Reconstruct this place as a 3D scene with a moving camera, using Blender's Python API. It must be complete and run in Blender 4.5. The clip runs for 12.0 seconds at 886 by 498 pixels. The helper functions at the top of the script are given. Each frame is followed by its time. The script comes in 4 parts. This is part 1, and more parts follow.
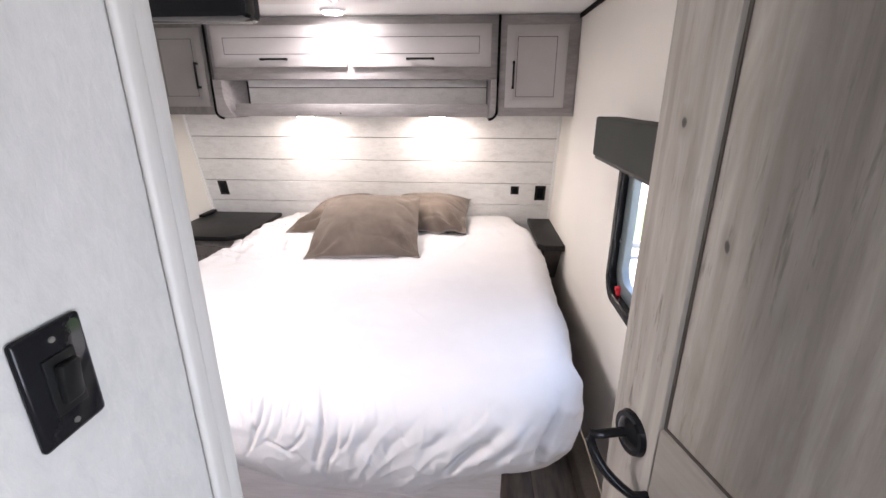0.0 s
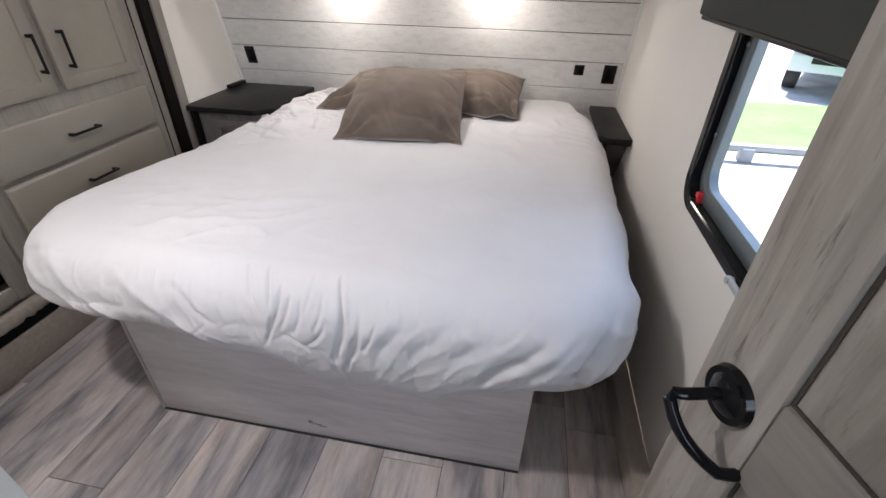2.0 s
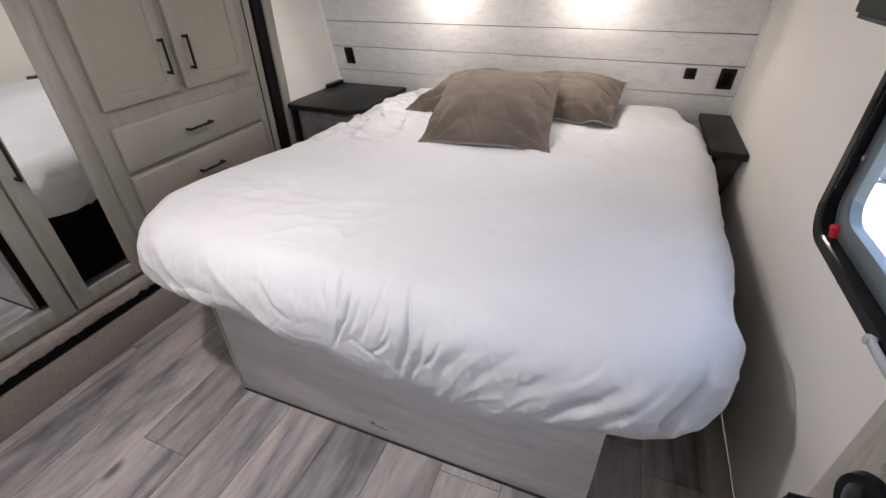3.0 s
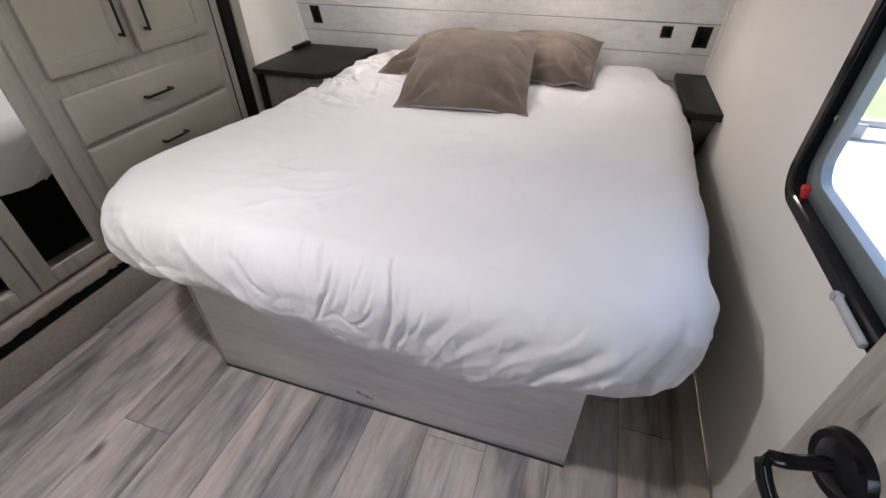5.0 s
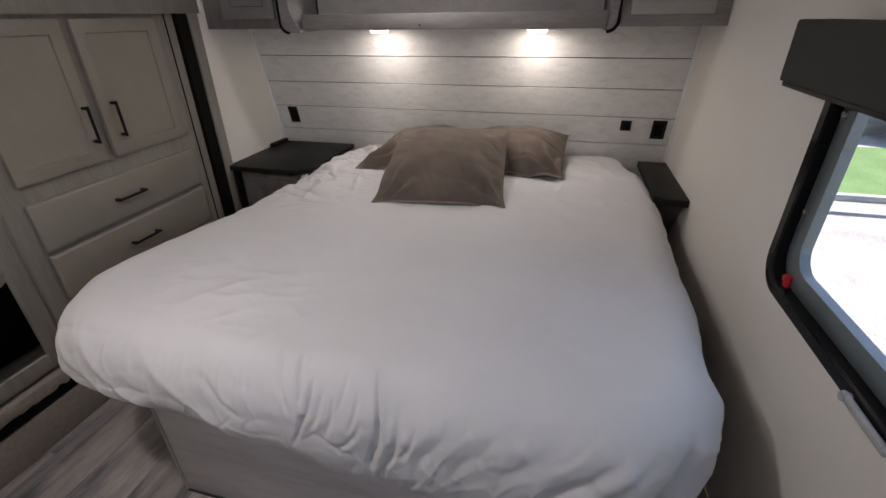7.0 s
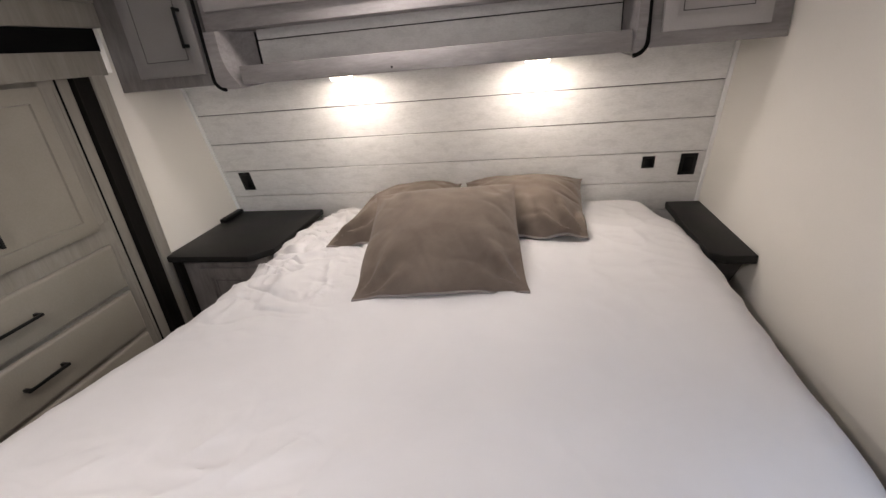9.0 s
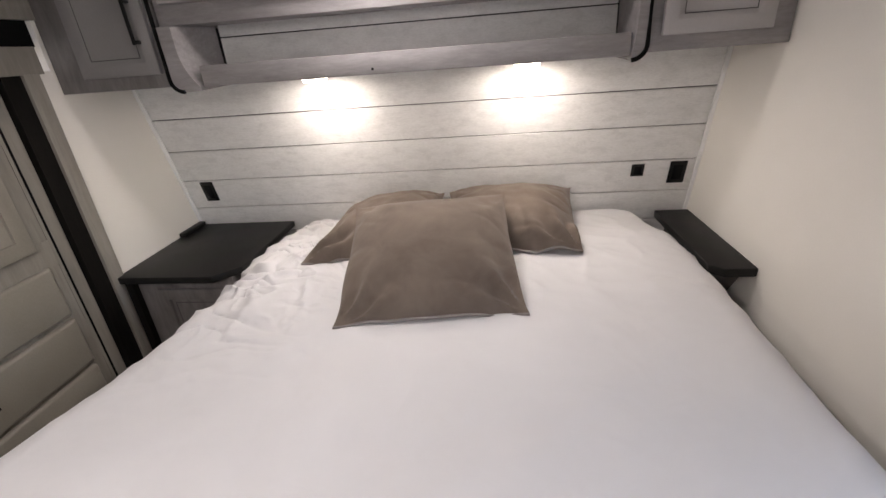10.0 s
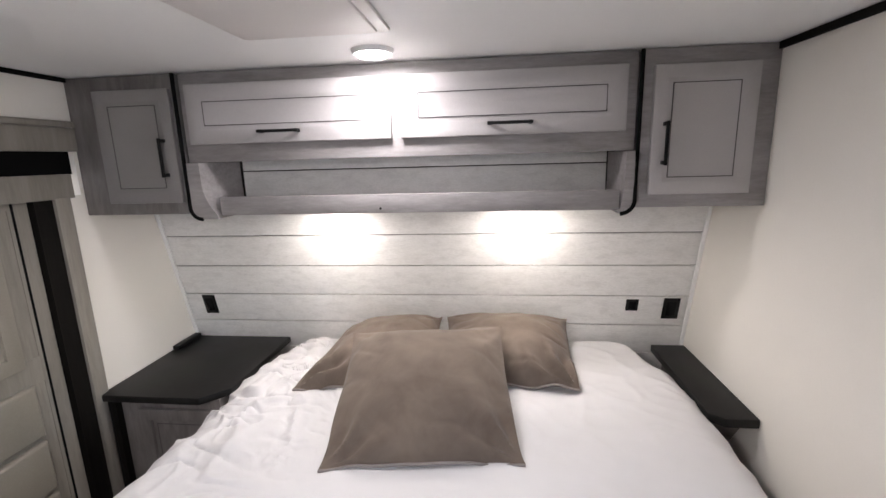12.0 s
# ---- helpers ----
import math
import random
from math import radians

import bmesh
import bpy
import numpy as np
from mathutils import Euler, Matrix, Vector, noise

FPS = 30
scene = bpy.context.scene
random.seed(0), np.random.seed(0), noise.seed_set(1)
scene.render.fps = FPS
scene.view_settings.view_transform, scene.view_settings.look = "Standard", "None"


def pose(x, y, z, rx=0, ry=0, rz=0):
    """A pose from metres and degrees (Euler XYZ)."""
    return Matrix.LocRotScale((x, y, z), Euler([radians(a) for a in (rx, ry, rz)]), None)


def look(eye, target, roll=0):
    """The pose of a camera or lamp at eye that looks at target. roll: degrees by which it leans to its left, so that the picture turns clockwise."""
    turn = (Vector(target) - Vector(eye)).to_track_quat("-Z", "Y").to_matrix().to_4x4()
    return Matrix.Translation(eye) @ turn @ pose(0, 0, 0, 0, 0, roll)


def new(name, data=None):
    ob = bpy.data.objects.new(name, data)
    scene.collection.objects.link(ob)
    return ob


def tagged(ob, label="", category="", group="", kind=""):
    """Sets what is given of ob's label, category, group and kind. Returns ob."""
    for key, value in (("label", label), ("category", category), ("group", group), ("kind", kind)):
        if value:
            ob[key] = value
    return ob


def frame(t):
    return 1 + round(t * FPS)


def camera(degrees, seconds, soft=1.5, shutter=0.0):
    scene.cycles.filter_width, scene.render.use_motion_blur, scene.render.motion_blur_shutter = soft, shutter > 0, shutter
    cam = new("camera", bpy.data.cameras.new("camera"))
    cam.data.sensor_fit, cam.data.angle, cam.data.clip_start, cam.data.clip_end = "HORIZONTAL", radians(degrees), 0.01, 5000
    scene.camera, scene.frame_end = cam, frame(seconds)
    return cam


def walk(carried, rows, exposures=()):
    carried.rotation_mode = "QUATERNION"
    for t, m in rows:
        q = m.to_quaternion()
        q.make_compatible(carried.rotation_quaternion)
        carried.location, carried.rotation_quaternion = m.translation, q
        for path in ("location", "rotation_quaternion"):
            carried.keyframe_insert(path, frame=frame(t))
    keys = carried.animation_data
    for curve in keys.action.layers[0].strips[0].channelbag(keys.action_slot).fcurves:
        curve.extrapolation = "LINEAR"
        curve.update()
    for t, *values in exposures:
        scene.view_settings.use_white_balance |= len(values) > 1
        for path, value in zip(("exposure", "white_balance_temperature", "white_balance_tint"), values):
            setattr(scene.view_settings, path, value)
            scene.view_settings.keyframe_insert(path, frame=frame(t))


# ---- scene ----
UNIT = 1.06    # metres to one unit of the plan, which all numbers below are drawn in

cam = camera(90.1, 12.0)
PATH = [
    (0, (0.247, -0.075, 1.488), (0.113, 1.811, 0.836), 0.1),
    (0.5, (0.236, 0.022, 1.462), (0.091, 1.86, 0.688), 1.8),
    (1, (0.243, 0.069, 1.432), (0.073, 1.828, 0.496), 2.3),
    (1.5, (0.231, 0.099, 1.41), (0.041, 1.807, 0.386), 1.7),
    (2, (0.232, 0.119, 1.401), (-0.053, 1.771, 0.311), 1.2),
    (2.5, (0.222, 0.159, 1.432), (-0.244, 1.756, 0.323), -1.1),
    (2.7, (0.235, 0.183, 1.423), (-0.357, 1.753, 0.337), -2.3),
    (4.3, (0.183, 0.2, 1.376), (-0.486, 1.657, 0.181), -0.3),
    (4.5, (0.208, 0.207, 1.39), (-0.365, 1.685, 0.17), -0.6),
    (5, (0.214, 0.202, 1.407), (-0.292, 1.701, 0.183), -0.6),
    (5.5, (0.218, 0.224, 1.42), (-0.239, 1.768, 0.234), -2.0),
    (6, (0.208, 0.239, 1.424), (-0.195, 1.832, 0.285), -0.9),
    (6.5, (0.2, 0.253, 1.432), (-0.177, 1.927, 0.403), -0.3),
    (7, (0.167, 0.26, 1.444), (-0.282, 1.969, 0.506), -0.8),
    (7.2, (0.156, 0.273, 1.449), (-0.302, 1.988, 0.529), -0.3),
    (8.8, (-0.015, 0.662, 1.443), (-0.547, 2.402, 0.613), -1.7),
    (9, (-0.024, 0.747, 1.451), (-0.392, 2.529, 0.622), -5.4),
    (9.5, (-0.051, 0.807, 1.449), (-0.062, 2.623, 0.611), -6.5),
    (10, (-0.107, 0.869, 1.451), (-0.337, 2.674, 0.62), -4.5),
    (10.5, (-0.122, 0.894, 1.457), (-0.445, 2.69, 0.638), -5.3),
    (11, (-0.119, 0.906, 1.477), (-0.408, 2.735, 0.722), -2.3),
    (11.5, (-0.115, 0.904, 1.537), (-0.388, 2.805, 0.977), -1.9),
    (12, (-0.102, 0.879, 1.569), (-0.317, 2.825, 1.16), -1.6),
]
EXPOSURES = [(0.0, 2.83, 6600, 20), (0.6, 2.21, 6250, 15), (1.5, 2.1, 6350, 15), (4.5, 2.18, 6500, 17), (5.5, 1.93, 6550, 17), (6.2, 1.52, 6600, 17), (7.2, 1.18, 6650, 17), (8.8, 1.93, 6850, 17), (10.5, 2.08, 6600, 17), (12.0, 2.33, 6400, 16)]
walk(cam, [(t, look(Vector(eye) * UNIT, Vector(target) * UNIT, roll)) for t, eye, target, roll in PATH], EXPOSURES)

# ---- world, sun and lamps ----
world = bpy.data.worlds.new("sky")
scene.world = world
world.use_nodes = True
wn = world.node_tree.nodes
sky = wn.new("ShaderNodeTexSky")
sky.sky_type, sky.sun_disc = "NISHITA", False
sky.sun_elevation, sky.sun_rotation = radians(58), radians(-5)
world.node_tree.links.new(sky.outputs[0], wn["Background"].inputs[0])
wn["Background"].inputs[1].default_value = 0.15
sun = new("sun", bpy.data.lights.new("sun", "SUN"))
sun.data.energy, sun.data.angle, sun.data.color = 5.0, radians(0.5), (1.0, 0.96, 0.9)
sun.matrix_world = look((-0.4, 5, 8.5), (0, 0, 0))


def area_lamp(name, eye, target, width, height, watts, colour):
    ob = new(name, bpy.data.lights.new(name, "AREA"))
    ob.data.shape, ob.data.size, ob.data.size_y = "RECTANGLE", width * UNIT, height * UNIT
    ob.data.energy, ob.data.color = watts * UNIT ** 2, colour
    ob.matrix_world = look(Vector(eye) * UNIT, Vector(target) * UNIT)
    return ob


def disc_lamp(name, eye, watts, colour, size):
    """A flat round lamp that shines straight down, weaker towards the sides."""
    ob = new(name, bpy.data.lights.new(name, "AREA"))
    ob.data.shape, ob.data.size = "DISK", size * UNIT
    ob.data.energy, ob.data.color = watts * UNIT ** 2, colour
    ob.matrix_world = look(Vector(eye) * UNIT, Vector((eye[0], eye[1], 0)) * UNIT)
    return ob


# The head lamp is real; the unseen foot and hall lamps are added fill.
HALL_FILL_W, HEAD_W, FOOT_FILL_W, PUCK_W = 0.16, 1.0, 3.2, 0.50
LIGHTS = ((-0.434, 2.20, HEAD_W), (-0.74, 0.50, FOOT_FILL_W), (0.34, -0.85, HALL_FILL_W))
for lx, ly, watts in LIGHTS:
    disc_lamp("ceiling_or_fill_bulb", (lx, ly, 1.850), watts, (1.0, 0.975, 0.955), 0.088)
for lx in (-0.750, 0.025):
    disc_lamp("shelf_bulb", (lx, 2.565, 1.362), PUCK_W, (1.0, 0.94, 0.85), 0.076)

area_lamp("window_sky_fill", (1.30, 1.0, 1.78), (0.40, 1.05, 0.72), 0.9, 0.5, 0.55, (0.76, 0.91, 1.0))   # unseen lamp outside, added to stand in for sky light on the bed
area_lamp("hall_fill", (0.79, -0.42, 1.28), (-0.40, 0.62, 0.70), 0.42, 0.62, 1.5, (0.74, 0.87, 1.0))   # fill lamp in the unseen hall window, added to light the bed's foot


# ---- materials ----
def shader(name, rough=0.5, metal=0.0, spec=0.5):
    m = bpy.data.materials.new(name)
    m.use_nodes = True
    b = m.node_tree.nodes["Principled BSDF"]
    b.inputs["Roughness"].default_value = rough
    b.inputs["Metallic"].default_value = metal
    b.inputs["Specular IOR Level"].default_value = spec
    return m, m.node_tree.nodes, m.node_tree.links, b


def coords(n, l, stretch, shift=True):
    tc, mp = n.new("ShaderNodeTexCoord"), n.new("ShaderNodeMapping")
    mp.inputs["Scale"].default_value = stretch
    if shift:
        info, mul = n.new("ShaderNodeObjectInfo"), n.new("ShaderNodeMath")
        mul.operation, mul.inputs[1].default_value = "MULTIPLY", 37.0
        l.new(info.outputs["Random"], mul.inputs[0])
        add = n.new("ShaderNodeVectorMath")
        l.new(tc.outputs["Object"], add.inputs[0])
        l.new(mul.outputs[0], add.inputs[1])
        l.new(add.outputs[0], mp.inputs["Vector"])
    else:
        l.new(tc.outputs["Object"], mp.inputs["Vector"])
    return mp.outputs[0]


def noise_tex(n, l, vec, scale, detail=4, rough=0.6, distort=0.0):
    t = n.new("ShaderNodeTexNoise")
    t.inputs["Scale"].default_value, t.inputs["Detail"].default_value = scale, detail
    t.inputs["Roughness"].default_value, t.inputs["Distortion"].default_value = rough, distort
    l.new(vec, t.inputs["Vector"])
    return t.outputs["Fac"]


def ramp(n, l, fac, stops):
    r = n.new("ShaderNodeValToRGB")
    while len(r.color_ramp.elements) < len(stops):
        r.color_ramp.elements.new(0.5)
    for e, (p, c) in zip(r.color_ramp.elements, stops):
        e.position, e.color = p, (*c, 1)
    l.new(fac, r.inputs[0])
    return r.outputs[0]


def mixed(n, l, fac, a, b, kind="MIX"):
    m = n.new("ShaderNodeMix")
    m.data_type, m.blend_type = "RGBA", kind
    for sock, v in ((m.inputs["Factor"], fac), (m.inputs["A"], a), (m.inputs["B"], b)):
        if isinstance(v, (int, float)):
            sock.default_value = v
        elif isinstance(v, tuple):
            sock.default_value = (*v, 1)
        else:
            l.new(v, sock)
    return m.outputs["Result"]


def bumped(n, l, b, height, strength, distance=0.002):
    bp = n.new("ShaderNodeBump")
    bp.inputs["Strength"].default_value, bp.inputs["Distance"].default_value = strength, distance
    l.new(height, bp.inputs["Height"])
    l.new(bp.outputs[0], b.inputs["Normal"])


def shade_by(n, l, fac, lo, hi):
    r = n.new("ShaderNodeMapRange")
    r.inputs["To Min"].default_value, r.inputs["To Max"].default_value = lo, hi
    l.new(fac, r.inputs["Value"])
    return r.outputs[0]


def wood(name, dark, mid, light, stretch, rough=0.45, bump=0.25, knots=0.0, spec=0.4, fine=9.0):
    """Printed wood: long streaks, fine grain and a few knots. stretch is small along the grain."""
    m, n, l, b = shader(name, rough, 0, spec)
    v = coords(n, l, stretch)
    broad = noise_tex(n, l, v, 1.6, 3, 0.55, 0.4)
    grain = noise_tex(n, l, v, fine, 6, 0.7, 0.3)
    col = ramp(n, l, broad, [(0.3, dark), (0.5, mid), (0.7, light)])
    col = mixed(n, l, 0.55, col, ramp(n, l, grain, [(0.3, dark), (0.55, mid), (0.75, light)]))
    if knots:
        kv = coords(n, l, tuple(max(0.35, s / max(stretch)) for s in stretch))
        vo = n.new("ShaderNodeTexVoronoi")
        vo.inputs["Scale"].default_value = 4.0
        l.new(kv, vo.inputs["Vector"])
        spot = ramp(n, l, vo.outputs["Distance"], [(0.0, (1, 1, 1)), (0.06, (0.55, 0.55, 0.55)), (0.16, (0, 0, 0))])
        rare = ramp(n, l, noise_tex(n, l, kv, 1.7, 1), [(0.44, (0, 0, 0)), (0.54, (1, 1, 1))])
        k = mixed(n, l, 1.0, spot, rare, "MULTIPLY")
        bw = n.new("ShaderNodeRGBToBW")
        l.new(k, bw.inputs[0])
        km = n.new("ShaderNodeMath")
        km.operation, km.inputs[1].default_value = "MULTIPLY", knots
        l.new(bw.outputs[0], km.inputs[0])
        col = mixed(n, l, km.outputs[0], col, tuple(c * 0.35 for c in dark))
    l.new(col, b.inputs["Base Color"])
    l.new(shade_by(n, l, grain, rough - 0.08, rough + 0.12), b.inputs["Roughness"])
    bumped(n, l, b, grain, bump)
    return m


def knotty_wood(name, dark, mid, light):
    """Weathered upright boards printed side by side: tonal bands, fine grain, brown flecks along the grain, smudges and knots."""
    m, n, l, b = shader(name, 0.5, 0, 0.35)
    v = coords(n, l, (6.0, 6.0, 0.42))
    grain = noise_tex(n, l, v, 9.0, 8, 0.72, 0.5)
    swirl = noise_tex(n, l, coords(n, l, (3.0, 3.0, 0.7)), 2.2, 5, 0.6, 1.8)
    col = ramp(n, l, grain, [(0.30, dark), (0.50, mid), (0.68, light)])
    col = mixed(n, l, 0.5, col, ramp(n, l, swirl, [(0.34, dark), (0.48, mid), (0.62, light)]))
    board = noise_tex(n, l, coords(n, l, (1.0, 1.0, 0.02)), 11.0, 0)
    col = mixed(n, l, 0.85, col, ramp(n, l, board, [(0.36, (0.78, 0.77, 0.76)), (0.40, (0.98, 0.98, 0.97)), (0.52, (1.04, 1.03, 1.01)), (0.55, (0.86, 0.86, 0.86)), (0.63, (0.90, 0.90, 0.89)), (0.66, (1.10, 1.10, 1.10))]), "MULTIPLY")
    fleck = noise_tex(n, l, coords(n, l, (14.0, 14.0, 1.5)), 6.0, 4, 0.7, 0.4)
    patch = noise_tex(n, l, coords(n, l, (2.4, 2.4, 1.0)), 2.6, 3, 0.6, 0.6)
    fm = n.new("ShaderNodeMath")
    fm.operation = "MULTIPLY"
    l.new(ramp(n, l, fleck, [(0.56, (0, 0, 0)), (0.70, (1, 1, 1))]), fm.inputs[0])
    l.new(ramp(n, l, patch, [(0.48, (0.08, 0.08, 0.08)), (0.62, (0.8, 0.8, 0.8))]), fm.inputs[1])
    col = mixed(n, l, fm.outputs[0], col, tuple(c * 0.45 for c in dark))
    kv = coords(n, l, (1.0, 1.0, 0.55))
    warp = n.new("ShaderNodeVectorMath")
    wn_ = n.new("ShaderNodeTexNoise")
    wn_.inputs["Scale"].default_value = 16.0
    l.new(kv, wn_.inputs["Vector"])
    warp.operation, warp.inputs[1].default_value = "MULTIPLY_ADD", (0.03, 0.03, 0.03)
    l.new(wn_.outputs["Color"], warp.inputs[0])
    l.new(kv, warp.inputs[2])
    vo = n.new("ShaderNodeTexVoronoi")
    vo.voronoi_dimensions = "2D"
    vo.inputs["Scale"].default_value = 4.6
    apart, flat = n.new("ShaderNodeSeparateXYZ"), n.new("ShaderNodeCombineXYZ")
    l.new(warp.outputs[0], apart.inputs[0])
    l.new(apart.outputs[1], flat.inputs[0])
    l.new(apart.outputs[2], flat.inputs[1])
    l.new(flat.outputs[0], vo.inputs["Vector"])
    col = mixed(n, l, ramp(n, l, vo.outputs["Distance"], [(0.0, (1, 1, 1)), (0.016, (0.9, 0.9, 0.9)), (0.024, (0.25, 0.25, 0.25)), (0.075, (0, 0, 0))]), col, tuple(c * 0.22 for c in dark))
    l.new(col, b.inputs["Base Color"])
    l.new(shade_by(n, l, grain, 0.42, 0.62), b.inputs["Roughness"])
    bumped(n, l, b, grain, 0.35)
    return m


def plain(name, a, c, scale, rough=0.6, bump=0.1, metal=0.0, spec=0.5, stretch=(1, 1, 1), fine=60.0, distance=0.002):
    """A painted, moulded or woven surface: two colours mottled at two scales."""
    m, n, l, b = shader(name, rough, metal, spec)
    v = coords(n, l, stretch)
    big, small = noise_tex(n, l, v, scale, 4), noise_tex(n, l, v, scale * fine, 3)
    col = ramp(n, l, big, [(0.35, a), (0.65, c)])
    col = mixed(n, l, 0.35, col, ramp(n, l, small, [(0.35, a), (0.65, c)]))
    l.new(col, b.inputs["Base Color"])
    l.new(shade_by(n, l, big, max(0, rough - 0.06), min(1, rough + 0.06)), b.inputs["Roughness"])
    bumped(n, l, b, small, bump, distance)
    return m


def fabric(name, a, c, scale=5.0, weave=700.0, sheen=0.0, rough=0.9, bump=0.2, crumple=0.0):
    m, n, l, b = shader(name, rough, 0, 0.2)
    v = coords(n, l, (1, 1, 1))
    big = noise_tex(n, l, v, scale, 4, 0.6, 0.5)
    fine = noise_tex(n, l, v, weave, 2)
    l.new(mixed(n, l, 0.25, ramp(n, l, big, [(0.3, a), (0.7, c)]), ramp(n, l, fine, [(0.3, a), (0.7, c)])), b.inputs["Base Color"])
    b.inputs["Sheen Weight"].default_value = sheen
    b.inputs["Sheen Roughness"].default_value = 0.5
    add = n.new("ShaderNodeMath")
    add.operation, add.inputs[1].default_value = "MULTIPLY_ADD", 0.15
    l.new(fine, add.inputs[0])
    cr = n.new("ShaderNodeMath")
    cr.operation, cr.inputs[1].default_value = "MULTIPLY", crumple
    l.new(noise_tex(n, l, v, scale * 3.5, 3, 0.55, 1.2), cr.inputs[0])
    l.new(cr.outputs[0], add.inputs[2])
    bumped(n, l, b, add.outputs[0], bump, 0.01)
    return m


def glowing(name, colour, strength):
    m, n, l, b = shader(name, 0.4)
    b.inputs["Base Color"].default_value = (0.9, 0.9, 0.88, 1)
    b.inputs["Emission Color"].default_value = (*colour, 1)
    b.inputs["Emission Strength"].default_value = strength
    return m


M_DOOR = knotty_wood("greige_knotty_wood", (0.20, 0.178, 0.155), (0.285, 0.26, 0.232), (0.37, 0.345, 0.317))
M_BROWN = plain("brown_seam_wear_and_shadow", (0.035, 0.028, 0.022), (0.075, 0.062, 0.05), 9, 0.8)
M_DOOR_RAIL = wood("greige_wood_rail", (0.175, 0.157, 0.139), (0.245, 0.224, 0.203), (0.295, 0.272, 0.25), (0.8, 0.8, 7), 0.5, 0.25)
M_PANEL = wood("pale_linen_wallboard", (0.35, 0.337, 0.315), (0.425, 0.408, 0.382), (0.475, 0.457, 0.43), (5, 5, 2.6), 0.55, 0.25, fine=22.0)
M_TRIM = wood("pale_wood_trim", (0.38, 0.36, 0.33), (0.45, 0.43, 0.40), (0.52, 0.50, 0.47), (9, 9, 0.8), 0.5, 0.2)
M_CAB = wood("grey_cabinet_wood", (0.186, 0.172, 0.172), (0.288, 0.269, 0.269), (0.367, 0.347, 0.346), (1.6, 8, 8), 0.42, 0.25, 0.45)
# Darker copy of M_CAB; on the left cupboard it carries the shade.
M_CAB_DARK = wood("darker_cabinet_wood", (0.085, 0.076, 0.072), (0.175, 0.16, 0.155), (0.235, 0.22, 0.215), (5, 5, 0.9), 0.45, 0.25, 0.5)
M_CAB_DOOR = plain("grey_cabinet_door", (0.379, 0.359, 0.359), (0.424, 0.405, 0.402), 3.0, 0.38, 0.05, stretch=(1, 1, 1))
# M_CAB_DOOR darkened for the dimmer light on the left cupboard.
M_CAB_SHADED = plain("shaded_cabinet_door", (0.225, 0.213, 0.21), (0.265, 0.252, 0.248), 3.0, 0.38, 0.05)
M_WARD = plain("warm_grey_cupboard_paint", (0.233, 0.212, 0.178), (0.279, 0.256, 0.217), 2.5, 0.42, 0.06)
M_WARD_FRAME = wood("warm_grey_cupboard_frame", (0.181, 0.165, 0.142), (0.246, 0.227, 0.198), (0.305, 0.284, 0.253), (8, 8, 0.9), 0.45, 0.2)
M_SHIP = wood("whitewashed_shiplap", (0.62, 0.61, 0.595), (0.79, 0.78, 0.765), (0.86, 0.85, 0.84), (8.0, 22, 22), 0.55, 0.25, 0.0, 0.35, 9.0)
M_SEAM = plain("dark_panel_seam", (0.07, 0.066, 0.065), (0.09, 0.086, 0.084), 8, 0.8)
M_GROOVE = plain("dark_groove", (0.02, 0.02, 0.019), (0.03, 0.03, 0.028), 8, 0.8)
M_WALL = plain("cream_vinyl_wall", (0.76, 0.73, 0.675), (0.80, 0.77, 0.715), 1.6, 0.6, 0.12, fine=120.0)
M_CEIL = plain("white_ceiling_board", (0.83, 0.83, 0.82), (0.87, 0.87, 0.86), 1.5, 0.5, 0.08, fine=90)
M_BLACK = plain("black_satin_metal", (0.005, 0.005, 0.005), (0.009, 0.009, 0.009), 12, 0.38, 0.02, spec=0.2)
M_GLOSS = plain("glossy_black_lacquer", (0.006, 0.006, 0.007), (0.01, 0.01, 0.011), 12, 0.10, 0.0, spec=0.17)
M_TOP = plain("black_grained_laminate", (0.008, 0.0075, 0.007), (0.014, 0.0135, 0.013), 14, 0.45, 0.12, spec=0.24, fine=25)
M_DARKTRIM = wood("dark_trim_and_bed_shade", (0.005, 0.004, 0.004), (0.009, 0.008, 0.007), (0.016, 0.014, 0.012), (8, 8, 0.8), 0.6, 0.2, spec=0.08)
M_VOID = plain("black_seal_and_gap", (0.003, 0.003, 0.003), (0.005, 0.005, 0.005), 10, 0.8, spec=0.08)
M_SHEET = fabric("white_cotton_sheet", (0.615, 0.605, 0.61), (0.68, 0.67, 0.675), 3.0, 900, 0.1, 0.85, 0.35, 0.6)
M_PILLOW = fabric("taupe_velvet", (0.103, 0.079, 0.064), (0.173, 0.137, 0.111), 7.0, 800, 0.10, 0.85, 0.22, 0.25)
M_PIPING = fabric("pale_taupe_piping", (0.20, 0.175, 0.165), (0.26, 0.23, 0.215), 9.0, 600)
M_TICKING = fabric("grey_mattress_ticking", (0.16, 0.16, 0.17), (0.22, 0.22, 0.23), 6.0)


